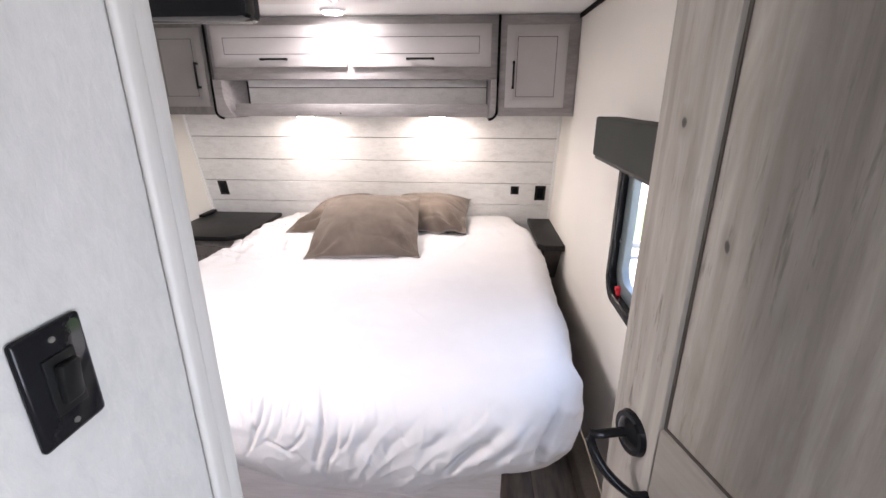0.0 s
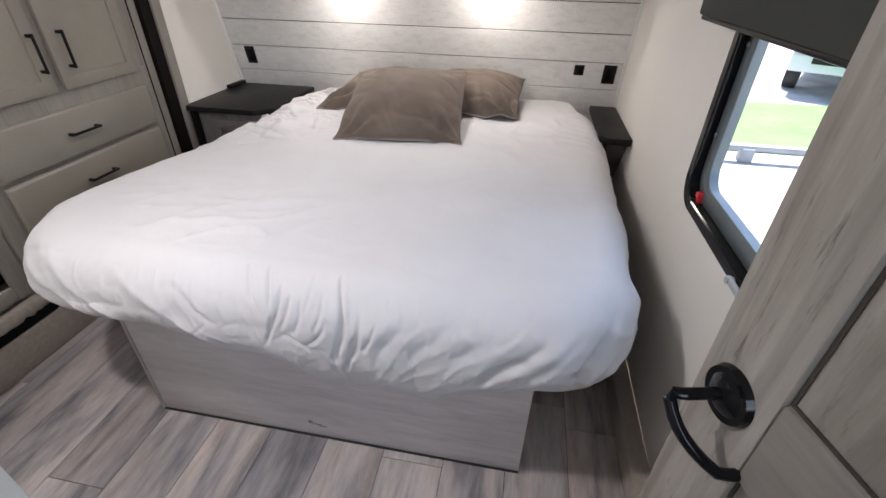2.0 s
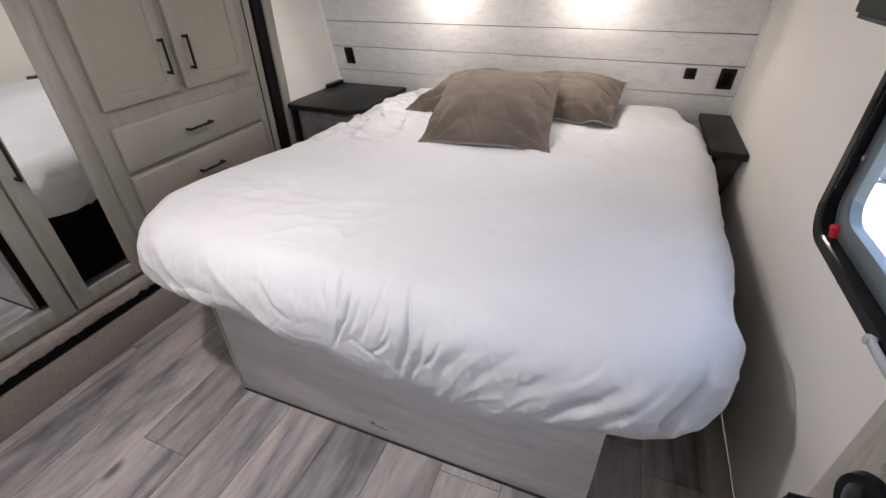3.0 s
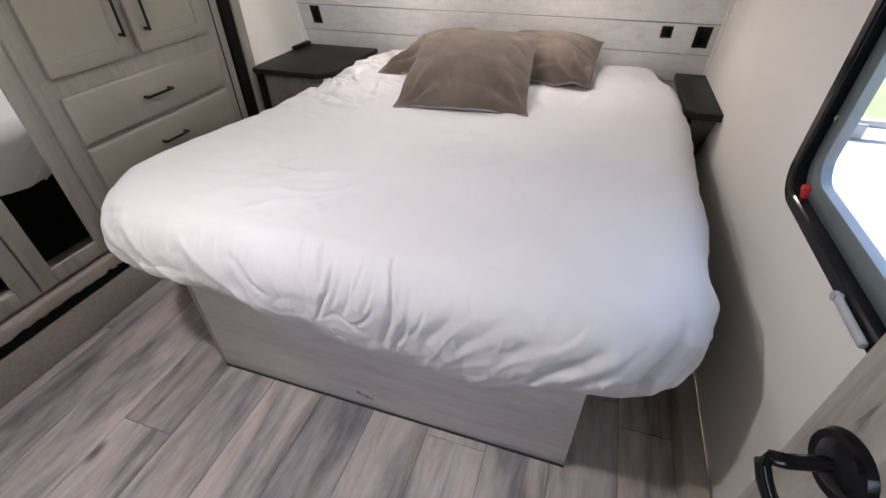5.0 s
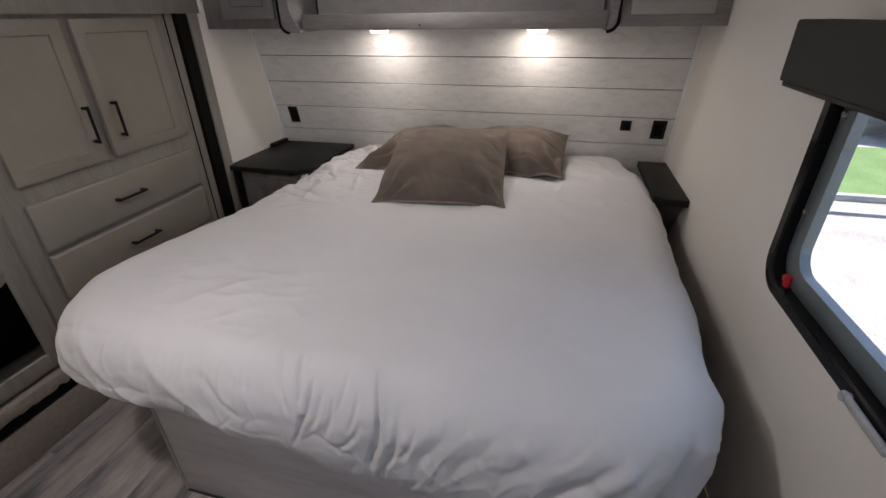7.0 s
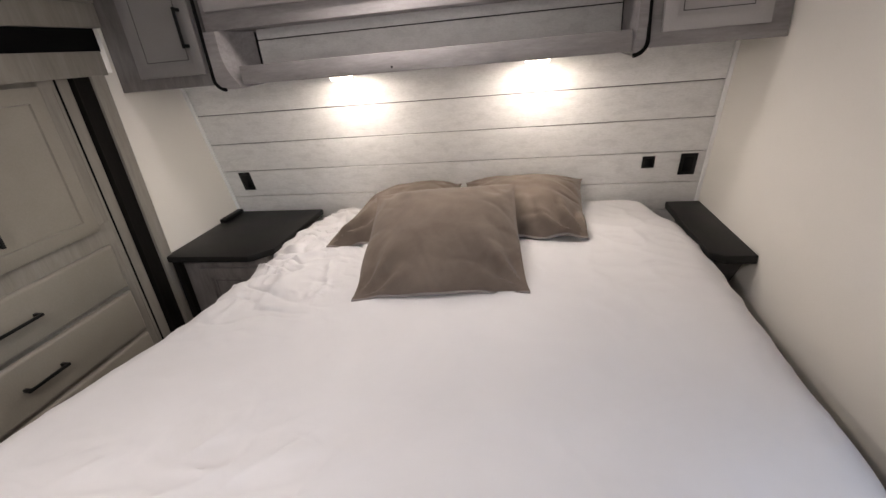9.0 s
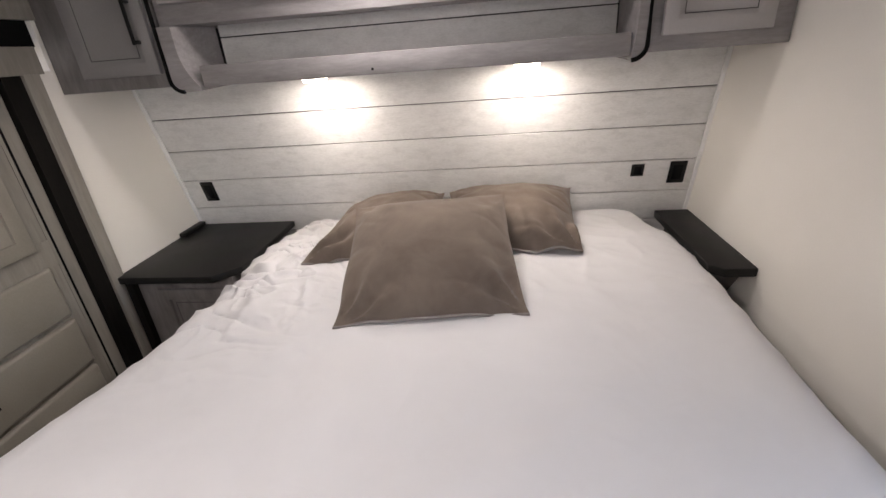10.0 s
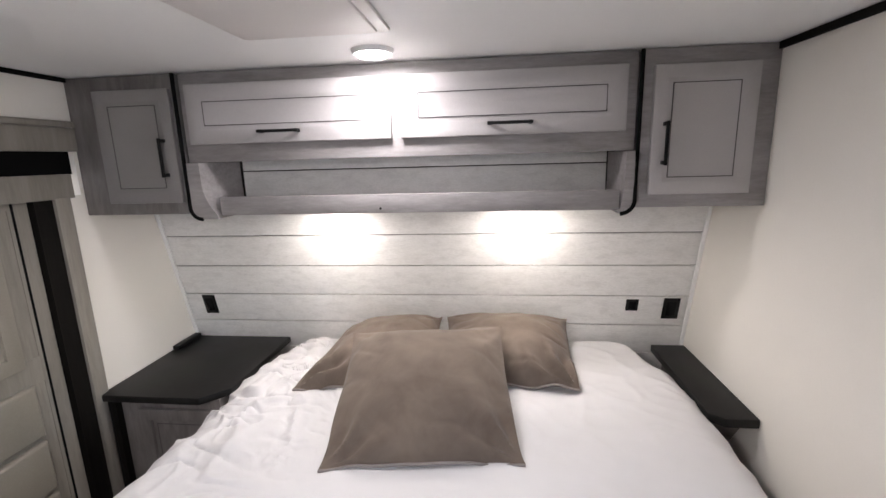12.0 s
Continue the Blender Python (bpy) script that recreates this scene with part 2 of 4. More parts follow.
def plank_vinyl():
    """Vinyl planks: bold bluish and rosy grey streaks along the board, some boards darker, with rare knots."""
    m, n, l, bs = shader("grey_brown_vinyl_plank", 0.4, 0, 0.45)
    v = coords(n, l, (5.2, 0.85, 5.2))
    broad = noise_tex(n, l, v, 1.3, 3, 0.6, 0.6)
    fine = noise_tex(n, l, v, 7.0, 6, 0.7, 0.2)
    col = ramp(n, l, broad, [(0.33, (0.10, 0.103, 0.118)), (0.41, (0.26, 0.252, 0.258)), (0.48, (0.44, 0.398, 0.385)), (0.62, (0.60, 0.555, 0.535))])
    col = mixed(n, l, 0.36, col, ramp(n, l, fine, [(0.34, (0.13, 0.125, 0.128)), (0.5, (0.38, 0.35, 0.335)), (0.66, (0.62, 0.58, 0.555))]))
    tan = noise_tex(n, l, coords(n, l, (7.0, 0.6, 7.0)), 2.0, 4, 0.6, 0.3)
    col = mixed(n, l, 0.5, col, ramp(n, l, tan, [(0.40, (0.80, 0.84, 0.92)), (0.52, (1, 1, 1)), (0.64, (1.0, 0.90, 0.82))]), "MULTIPLY")
    info = n.new("ShaderNodeObjectInfo")
    tone = ramp(n, l, info.outputs["Random"], [(0.0, (0.55, 0.56, 0.59)), (0.5, (0.93, 0.89, 0.87)), (1.0, (1.0, 0.99, 0.98))])
    col = mixed(n, l, 0.8, col, tone, "MULTIPLY")
    kv = coords(n, l, (5.0, 2.2, 5.0))
    vo = n.new("ShaderNodeTexVoronoi")
    vo.inputs["Scale"].default_value = 0.8
    l.new(kv, vo.inputs["Vector"])
    spot = ramp(n, l, vo.outputs["Distance"], [(0.0, (1, 1, 1)), (0.05, (0.7, 0.7, 0.7)), (0.10, (0, 0, 0))])
    bw = n.new("ShaderNodeRGBToBW")
    l.new(spot, bw.inputs[0])
    col = mixed(n, l, bw.outputs[0], col, (0.05, 0.042, 0.036))
    l.new(col, bs.inputs["Base Color"])
    l.new(shade_by(n, l, fine, 0.32, 0.5), bs.inputs["Roughness"])
    bumped(n, l, bs, fine, 0.15)
    return m


M_FLOOR = plank_vinyl()
M_SUBFLOOR = plain("dark_joint_bed", (0.03, 0.028, 0.026), (0.04, 0.038, 0.035), 8, 0.8)
M_BASE = wood("pale_grey_bed_board", (0.47, 0.44, 0.44), (0.64, 0.605, 0.605), (0.74, 0.705, 0.70), (0.9, 7, 7), 0.45, 0.2, 0.5)
M_KERB = fabric("pale_beige_carpet", (0.46, 0.40, 0.335), (0.60, 0.53, 0.45), 60.0, 400, 0.2, 0.95, 0.9, 1.0)
M_SCUFF = plain("rubbed_grey_scuff", (0.16, 0.15, 0.145), (0.36, 0.34, 0.33), 30, 0.7)
M_CARPET = fabric("beige_carpet", (0.30, 0.26, 0.22), (0.42, 0.37, 0.32), 60.0, 400, 0.2, 0.95, 0.9, 1.0)
M_SHADE = fabric("olive_grey_shade_cloth", (0.044, 0.047, 0.042), (0.058, 0.061, 0.054), 3.0, 500, 0.0, 0.8, 0.15)
M_ALU = plain("blue_grey_window_metal", (0.115, 0.14, 0.15), (0.15, 0.18, 0.19), 5, 0.38, 0.02, 0.3)
M_CHROME = plain("brushed_steel", (0.5, 0.5, 0.5), (0.6, 0.6, 0.6), 30, 0.3, 0.05, 1.0)
M_RED = plain("red_plastic", (0.55, 0.02, 0.03), (0.65, 0.03, 0.04), 20, 0.4)
M_STICKER = plain("faded_red_label", (0.72, 0.52, 0.52), (0.78, 0.58, 0.57), 20, 0.6)
M_GREYPL = plain("grey_plastic", (0.24, 0.24, 0.24), (0.30, 0.30, 0.30), 20, 0.45)
M_CRANK = plain("pale_grey_plastic", (0.36, 0.37, 0.38), (0.43, 0.44, 0.45), 20, 0.4)
M_VENT = plain("ivory_plastic", (0.76, 0.725, 0.70), (0.80, 0.765, 0.74), 4, 0.45)
M_GLOW = glowing("lit_ceiling_lens", (1.0, 0.97, 0.92), 14.0)
M_PUCK = glowing("lit_puck_lens", (1.0, 0.93, 0.80), 8.0)
M_GRAVEL = plain("pale_limestone_gravel", (0.20, 0.195, 0.185), (0.38, 0.37, 0.355), 1.6, 0.9, 0.9, fine=28, distance=0.02)
M_GRASS = plain("mown_grass", (0.078, 0.15, 0.042), (0.135, 0.235, 0.08), 1.5, 0.9, 0.9, fine=40, distance=0.03)
M_CONC = plain("weathered_concrete", (0.26, 0.26, 0.26), (0.34, 0.34, 0.335), 4, 0.85, 0.4)
M_CAR = plain("silver_car_paint", (0.48, 0.50, 0.53), (0.52, 0.54, 0.57), 3, 0.25, 0.0, 0.35)
M_CARGLASS = plain("dark_car_glass", (0.02, 0.025, 0.03), (0.03, 0.035, 0.04), 6, 0.08)
M_TYRE = plain("black_tyre_rubber", (0.015, 0.015, 0.015), (0.025, 0.025, 0.025), 20, 0.85)
M_LEAF = plain("green_leaves", (0.035, 0.075, 0.02), (0.08, 0.14, 0.04), 3, 0.8, 0.1)
M_BARK = plain("grey_bark", (0.09, 0.07, 0.055), (0.15, 0.12, 0.10), 12, 0.9, 0.8)

M_MIRROR, _n, _l, _b = shader("mirror_glass", 0.015, 1.0)
_b.inputs["Base Color"].default_value = (0.86, 0.88, 0.87, 1)
M_GLASS, _n, _l, _b = shader("window_glass", 0.0)
_b.inputs["Transmission Weight"].default_value, _b.inputs["IOR"].default_value = 1.0, 1.02
_b.inputs["Base Color"].default_value = (0.97, 0.985, 0.98, 1)


# ---- mesh helpers ----
def box(x0, x1, y0, y1, z0, z1, bevel=0.0, segs=2):
    bm = bmesh.new()
    bmesh.ops.create_cube(bm, size=1, matrix=Matrix.Translation(((x0 + x1) / 2, (y0 + y1) / 2, (z0 + z1) / 2)) @ Matrix.Diagonal((x1 - x0, y1 - y0, z1 - z0, 1)))
    if bevel:
        bmesh.ops.bevel(bm, geom=bm.edges[:], offset=bevel, segments=segs, affect="EDGES", profile=0.5)
    return bm


def join(*bms):
    out = bmesh.new()
    for bm in bms:
        me = bpy.data.meshes.new("tmp")
        bm.to_mesh(me)
        bm.free()
        out.from_mesh(me)
        bpy.data.meshes.remove(me)
    return out


def moved(bm, m):
    bmesh.ops.transform(bm, matrix=m, verts=bm.verts)
    return bm


def prism(outline, z0, z1, bevel=0.0):
    """Upright prism over a plan outline, counter-clockwise."""
    bm = bmesh.new()
    f = bm.faces.new([bm.verts.new((x, y, z0)) for x, y in outline])
    top = bmesh.ops.extrude_face_region(bm, geom=[f])
    bmesh.ops.translate(bm, vec=(0, 0, z1 - z0), verts=[v for v in top["geom"] if isinstance(v, bmesh.types.BMVert)])
    bmesh.ops.recalc_face_normals(bm, faces=bm.faces)
    if bevel:
        bmesh.ops.bevel(bm, geom=[e for e in bm.edges], offset=bevel, segments=2, affect="EDGES", profile=0.5)
    return bm


def rod(a, b, r, r2=None, segs=16):
    a, b = Vector(a), Vector(b)
    bm = bmesh.new()
    d = b - a
    bmesh.ops.create_cone(bm, cap_ends=True, segments=segs, radius1=r, radius2=r if r2 is None else r2, depth=d.length,
                          matrix=Matrix.Translation((a + b) / 2) @ d.to_track_quat("Z", "Y").to_matrix().to_4x4())
    return bm


def tube(points, r, segs=12):
    """A round bar along points."""
    bm, rings = bmesh.new(), []
    pts = [Vector(p) for p in points]
    for i, p in enumerate(pts):
        d = (pts[min(i + 1, len(pts) - 1)] - pts[max(i - 1, 0)]).normalized()
        q = d.to_track_quat("Z", "Y")
        rings.append([bm.verts.new(p + q @ Vector((r * math.cos(a), r * math.sin(a), 0))) for a in (2 * math.pi * k / segs for k in range(segs))])
    for ra, rb in zip(rings, rings[1:]):
        for k in range(segs):
            bm.faces.new((ra[k], ra[(k + 1) % segs], rb[(k + 1) % segs], rb[k]))
    bm.faces.new(rings[0][::-1]), bm.faces.new(rings[-1])
    return bm


def finish(name, bm, material, smooth):
    me = bpy.data.meshes.new(name)
    bmesh.ops.scale(bm, vec=(UNIT, UNIT, UNIT), verts=bm.verts)
    bmesh.ops.recalc_face_normals(bm, faces=bm.faces)
    bm.to_mesh(me)
    bm.free()
    me.materials.append(material)
    if smooth:
        me.polygons.foreach_set("use_smooth", [True] * len(me.polygons))
        me.set_sharp_from_angle(angle=radians(40))
    return me


def origin_of(ob):
    v = Vector((0, 0, 0))
    while ob:
        v, ob = v + ob.location / UNIT, ob.parent
    return v


def part(name, bm, material, parent, label="", smooth=True):
    """One mesh under a thing or a part; bm is in world metres."""
    moved(bm, Matrix.Translation(-origin_of(parent)))
    ob = new(name, finish(name, bm, material, smooth))
    ob.parent = parent
    return tagged(ob, label)


def thing(name, base, label, category, group="", kind=""):
    ob = new(name)
    ob.location = Vector(base) * UNIT
    ob.empty_display_size = 0.05
    return tagged(ob, label, category, group, kind)


def solo(name, bm, material, label, category, group="", kind="", smooth=True):
    """A thing that is one mesh, with its origin at the middle of its base."""
    xs = [v.co for v in bm.verts]
    base = Vector(((min(v.x for v in xs) + max(v.x for v in xs)) / 2, (min(v.y for v in xs) + max(v.y for v in xs)) / 2, min(v.z for v in xs)))
    moved(bm, Matrix.Translation(-base))
    ob = new(name, finish(name, bm, material, smooth))
    ob.location = Vector(base) * UNIT
    return tagged(ob, label, category, group, kind)


def structure(name, bm, material, label, category="wall", smooth=False):
    return tagged(new(name, finish(name, bm, material, smooth)), label, category, "", "structure")


def shaker(u0, u1, v0, v1, thick=0.018, rail=0.055, depth=0.007, m=Matrix()):
    """A framed door leaf with a sunk panel. Built facing -y with its back at y = 0."""
    bm = box(u0, u1, -thick, 0, v0, v1)
    bmesh.ops.bevel(bm, geom=[e for e in bm.edges], offset=0.0025, segments=2, affect="EDGES", profile=0.5)
    front = min(bm.faces, key=lambda f: (f.calc_center_median().y, -f.calc_area()))
    bmesh.ops.inset_individual(bm, faces=[front], thickness=rail - 0.0025, depth=0)
    bmesh.ops.inset_individual(bm, faces=[front], thickness=0.004, depth=-depth)
    return moved(bm, m)


def slab_front(u0, u1, v0, v1, thick=0.018, m=Matrix()):
    """A drawer front with a broad bevelled rim, facing -y."""
    bm = box(u0, u1, -thick, 0, v0, v1)
    front = min(bm.faces, key=lambda f: f.calc_center_median().y)
    bmesh.ops.inset_individual(bm, faces=[front], thickness=0.012, depth=0.006)
    bmesh.ops.bevel(bm, geom=[e for e in bm.edges], offset=0.0015, segments=1, affect="EDGES", profile=0.5)
    return moved(bm, m)


def pull(u, v, length, upright, m=Matrix(), stand=0.026, wide=0.010):
    """A black bar pull centred at u, v on a face at y = 0, facing -y: a bar with two flared feet."""
    h = length / 2
    du, dv = (wide / 2, h) if upright else (h, wide / 2)
    bar = box(u - du, u + du, -stand - 0.004, -stand + 0.004, v - dv, v + dv, 0.002)
    feet = []
    for s in (-1, 1):
        fu, fv = (u, v + s * (h - 0.008)) if upright else (u + s * (h - 0.008), v)
        feet.append(box(fu - 0.006, fu + 0.006, -stand, 0, fv - 0.006, fv + 0.006, 0.002))
    return moved(join(bar, *feet), m)


FRONT = lambda y: Matrix.Translation((0, y, 0))                                      # faces -y
SIDE = lambda x: Matrix.Translation((x, 0, 0)) @ Matrix.Rotation(radians(90), 4, "Z")  # faces +x, u runs along y

# ---- the shell ----
XL, XR, CEIL = -1.58, 0.75, 1.872
LEAN_Y = lambda z: 3.012 - 0.235 * z    # the raked front wall

floor = structure("floor", box(XL - 0.6, XR, -1.6, 3.05, -0.03, -0.004), M_SUBFLOOR, "grey and brown wood-look vinyl plank floor", "floor")
ceiling = structure("ceiling", box(XL - 0.05, XR + 0.05, -1.65, 3.0, CEIL, CEIL + 0.05), M_CEIL, "smooth white ceiling board", "ceiling")

# right wall with a window opening
WY0, WY1, WZ0, WZ1 = 0.56, 1.447, 0.818, 1.40
wall_east = structure("wall_east", join(
    box(XR, XR + 0.032, WY1, 3.05, 0, CEIL), box(XR, XR + 0.032, WY0, WY1, 0, WZ0), box(XR, XR + 0.032, WY0, WY1, WZ1, CEIL),
    box(XR, XR + 0.032, -0.12, WY0, 0, CEIL), box(XR, XR + 0.032, -1.65, -0.72, 0, CEIL), box(XR, XR + 0.032, -0.72, -0.12, 0, 0.90), box(XR, XR + 0.032, -0.72, -0.12, 1.66, CEIL)), M_WALL, "cream textured vinyl side wall", "wall")

# left wall: beside the headboard, above the slide-out and before it
SY0, SY1, SZ1 = 0.17, 2.285, 1.725
wall_west = structure("wall_west", join(
    box(XL - 0.05, XL, SY1, 3.05, 0, 1.47), box(XL - 0.05, XL, 2.345, 3.05, 1.47, SZ1), box(XL - 0.05, XL, SY0, 3.05, SZ1, CEIL), box(XL - 0.05, XL, -1.65, SY0, 0, CEIL)),
    M_WALL, "cream vinyl wall beside the headboard", "wall")

# raked headboard wall, backing board with planks laid on it
bm = bmesh.new()
pts = [(LEAN_Y(0) + 0.014, 0), (LEAN_Y(CEIL) + 0.014, CEIL), (LEAN_Y(CEIL) + 0.06, CEIL), (LEAN_Y(0) + 0.06, 0)]
va = [bm.verts.new((XL, y, z)) for y, z in pts]
vb = [bm.verts.new((XR, y, z)) for y, z in pts]
bm.faces.new(va), bm.faces.new(vb[::-1])
for k in range(4):
    bm.faces.new((va[k], va[(k + 1) % 4], vb[(k + 1) % 4], vb[k]))
wall_north = structure("wall_north", bm, M_GROOVE, "whitewashed grey shiplap headboard wall leaning inward", "wall")

structure("wall_south", box(XL - 0.05, XR + 0.05, -1.65, -1.60, 0, CEIL), M_PANEL, "pale wall closing the hall", "wall")

# partition with the doorway
PX0, PX1, PY0, PY1, DOOR_TOP = 0.071, 0.64, 0.152, 0.170, 1.80
structure("wall_partition", join(box(XL, PX0, PY0, PY1, 0, CEIL), box(PX0, PX1, PY0, PY1, DOOR_TOP, CEIL), box(PX1, XR, 0.03, PY1, 0, CEIL)),
          M_PANEL, "pale linen-look partition with a doorway", "wall")
structure("wall_hall", box(PX0 - 0.05, PX0, -1.60, PY0 - 0.001, 0, CEIL), M_PANEL, "pale linen-look hall wall", "wall")
structure("door_casing", join(box(PX0 + 0.0005, PX0 + 0.006, 0.146, 0.160, 0, DOOR_TOP, 0.0025, 3), box(PX0 + 0.0005, PX0 + 0.003, 0.160, PY1 + 0.006, 0, DOOR_TOP, 0.001)),
          M_TRIM, "pale wood trim round the doorway", "trim", True)

# ceiling and corner trims
structure("ceiling_trim", join(box(XR - 0.012, XR - 0.001, 0.23, 2.39, CEIL - 0.022, CEIL - 0.001, 0.002), box(XL + 0.001, XL + 0.012, 0.23, 2.39, CEIL - 0.016, CEIL - 0.001, 0.002)),
          M_DARKTRIM, "thin dark trim under the ceiling", "trim")
for name, x in (("corner_trim_west", XL + 0.006), ("corner_trim_east", XR - 0.006)):
    bm = box(x - 0.008, x + 0.008, -0.012, 0.0, 0, 1.42, 0.003)
    for v in bm.verts:
        v.co.y += LEAN_Y(v.co.z) - 0.004
    structure(name, bm, M_CEIL, "slim white corner trim", "trim", True)

# carpeted kerb along the right wall, bed to door
structure("wall_kerb", box(0.680, XR - 0.002, 0.24, 2.75, 0, 0.095, 0.014), M_KERB, "beige carpeted kerb along the wall", "trim", True)

# ---- the open door ----
HINGE, DOOR_W, DOOR_T = Vector((0.616, 0.105, 0)), 0.478, 0.028
DM = Matrix.Translation(HINGE) @ Matrix.Rotation(radians(105.0), 4, "Z")   # u runs from hinge to free edge, the hall side faces +y of the leaf


def door_leaf():
    door = thing("door_1", HINGE, "greige knotty wood panel door standing open into the bedroom", "door", kind="structure")
    z0, z1, stile, rail0, rail1 = 0.02, DOOR_TOP - 0.01, 0.108, 0.905, 1.036
    face, back = 0.0, -DOOR_T
    for u0, u1 in ((0, stile), (DOOR_W - stile, DOOR_W)):
        part("stile", moved(box(u0, u1, back, face, z0, z1, 0.004), DM), M_DOOR, door)
    for r0, r1 in ((z0, 0.16), (rail0, rail1), (z1 - 0.11, z1)):
        part("rail", moved(box(stile, DOOR_W - stile, back + 0.001, face - 0.001, r0, r1, 0.004), DM), M_DOOR_RAIL, door)
    for r0, r1 in ((0.16, rail0), (rail1, z1 - 0.11)):
        part("panel", moved(box(stile - 0.004, DOOR_W - stile + 0.004, back + 0.008, face - 0.010, r0 - 0.004, r1 + 0.004), DM), M_DOOR, door)
    # Brown strips in the recess: wear plus the edge shadow, both as colour.
    for r0, r1 in ((0.16, rail0), (rail1, z1 - 0.11)):
        a0, a1, f0, f1 = stile + 0.0005, DOOR_W - stile - 0.0005, face - 0.0098, face - 0.0075
        seams = join(box(a0, a0 + 0.004, f0, f1, r0, r1), box(a1 - 0.004, a1, f0, f1, r0, r1), box(a0 + 0.004, a1 - 0.004, f0, f1, r0, r0 + 0.004), box(a0 + 0.004, a1 - 0.004, f0, f1, r1 - 0.004, r1))
        part("panel_seam", moved(seams, DM), M_BROWN, door, "dark brown seam round the panel, wear and shadow in its colour", False)
    u, z = DOOR_W - 0.055, 0.985
    handle = part("door_handle", moved(join(rod((u, 0, z), (u, 0.008, z), 0.037, 0.034, 32), rod((u, 0.008, z), (u, 0.016, z), 0.026, 0.014, 24)), DM), M_GLOSS, door, "glossy black round handle rose")
    arm = [(u, 0.012, z + 0.004), (u, 0.055, z + 0.006), (u + 0.004, 0.066, z + 0.004), (u + 0.006, 0.068, z - 0.008)]
    arm += [(u + 0.004 - 0.009 * k, 0.068 - 0.0013 * k * k, z - 0.010 - 0.0105 * k) for k in range(1, 7)]
    arm += [(u - 0.053, 0.006, z - 0.074), (u - 0.053, -0.004, z - 0.074)]
    part("lever", moved(tube(arm, 0.0075, 14), DM), M_GLOSS, handle, "curved glossy black pull bar")


door_leaf()

# ---- light switch in the hall ----
SY, SZ, SW, SH = 0.0732, 1.373, 0.0158, 0.026    # middle and half size of the plate
sw = thing("light_switch", (PX0, SY, SZ - SH), "glossy black wall switch with one rocker", "switch")
part("plate", moved(box(SY - SW, SY + SW, -0.0035, 0, SZ - SH, SZ + SH, 0.0022, 3), SIDE(PX0)), M_GLOSS, sw)
part("rocker_frame", moved(box(SY - 0.0075, SY + 0.0075, -0.0048, -0.003, SZ - 0.0135, SZ + 0.0135, 0.0008), SIDE(PX0)), M_BLACK, sw)
rk = box(SY - 0.0045, SY + 0.0045, -0.0085, -0.0042, SZ - 0.009, SZ + 0.010, 0.0012)
for v in rk.verts:
    v.co.y -= (v.co.z - SZ) * 0.14
part("rocker", moved(rk, SIDE(PX0)), M_BLACK, sw)
for z in (SZ - 0.020, SZ + 0.020):
    part("screw", moved(rod((SY, -0.0042, z), (SY, -0.003, z), 0.0013), SIDE(PX0)), M_CHROME, sw, "small steel screw")

# ---- television on the partition ----
tv = thing("television", (-0.27, 0.43, 1.56), "black flat television on a wall arm", "television")
part("casing", box(-0.545, 0.012, 0.405, 0.45, 1.562, 1.862, 0.008), M_GLOSS, tv)
part("screen", box(-0.533, 0.0, 0.45, 0.453, 1.58, 1.85), M_CARGLASS, tv)
part("mount_arm", join(box(-0.32, -0.22, 0.17, 0.185, 1.66, 1.78, 0.003), box(-0.285, -0.255, 0.185, 0.405, 1.70, 1.74, 0.003)), M_BLACK, tv)

# ---- window with shade ----
def ring_frame(y0, y1, z0, z1, wide, r, x0, x1, steps=8):
    """A rounded rectangular frame in the side wall, from x0 to x1."""
    def loop(a, rr):
        pts = []
        for cy, cz, st in ((y1 - a - rr, z1 - a - rr, 0), (y0 + a + rr, z1 - a - rr, 90), (y0 + a + rr, z0 + a + rr, 180), (y1 - a - rr, z0 + a + rr, 270)):
            pts += [(cy + rr * math.cos(radians(st + 90 * k / steps)), cz + rr * math.sin(radians(st + 90 * k / steps))) for k in range(steps + 1)]
        return pts
    outer, inner = loop(0, r), loop(wide, max(0.01, r - wide * 0.6))
    bm = bmesh.new()
    rows = [[bm.verts.new((x, y, z)) for y, z in pts] for x, pts in ((x1, outer), (x0 + 0.004, outer), (x0, [((a + c * 0.15) / 1.15, (b + d * 0.15) / 1.15) for (a, b), (c, d) in zip(outer, inner)]), (x0, [((a * 0.15 + c) / 1.15, (b * 0.15 + d) / 1.15) for (a, b), (c, d) in zip(outer, inner)]), (x0 + 0.004, inner), (x1, inner))]
    n = len(outer)
    for ra, rb in zip(rows, rows[1:] + rows[:1]):
        for k in range(n):
            bm.faces.new((ra[k], ra[(k + 1) % n], rb[(k + 1) % n], rb[k]))
    return bm


window = thing("window_1", (XR, 1.0, WZ0), "black framed trailer window with rounded corners", "window", kind="structure")
wf = part("window_frame", ring_frame(WY0 - 0.012, WY1 + 0.012, WZ0 - 0.012, WZ1 + 0.02, 0.034, 0.085, XR - 0.018, XR + 0.020), M_GLOSS, window, "black clamp ring")
part("sash", ring_frame(WY0 + 0.020, WY1 - 0.020, WZ0 + 0.020, WZ1 - 0.012, 0.050, 0.088, XR + 0.006, XR + 0.034), M_ALU, window, "blue-grey metal sash")
pane = part("pane", box(XR + 0.020, XR + 0.024, WY0 + 0.05, WY1 - 0.05, WZ0 + 0.05, WZ1 - 0.04), M_GLASS, window)
pane.visible_shadow = False
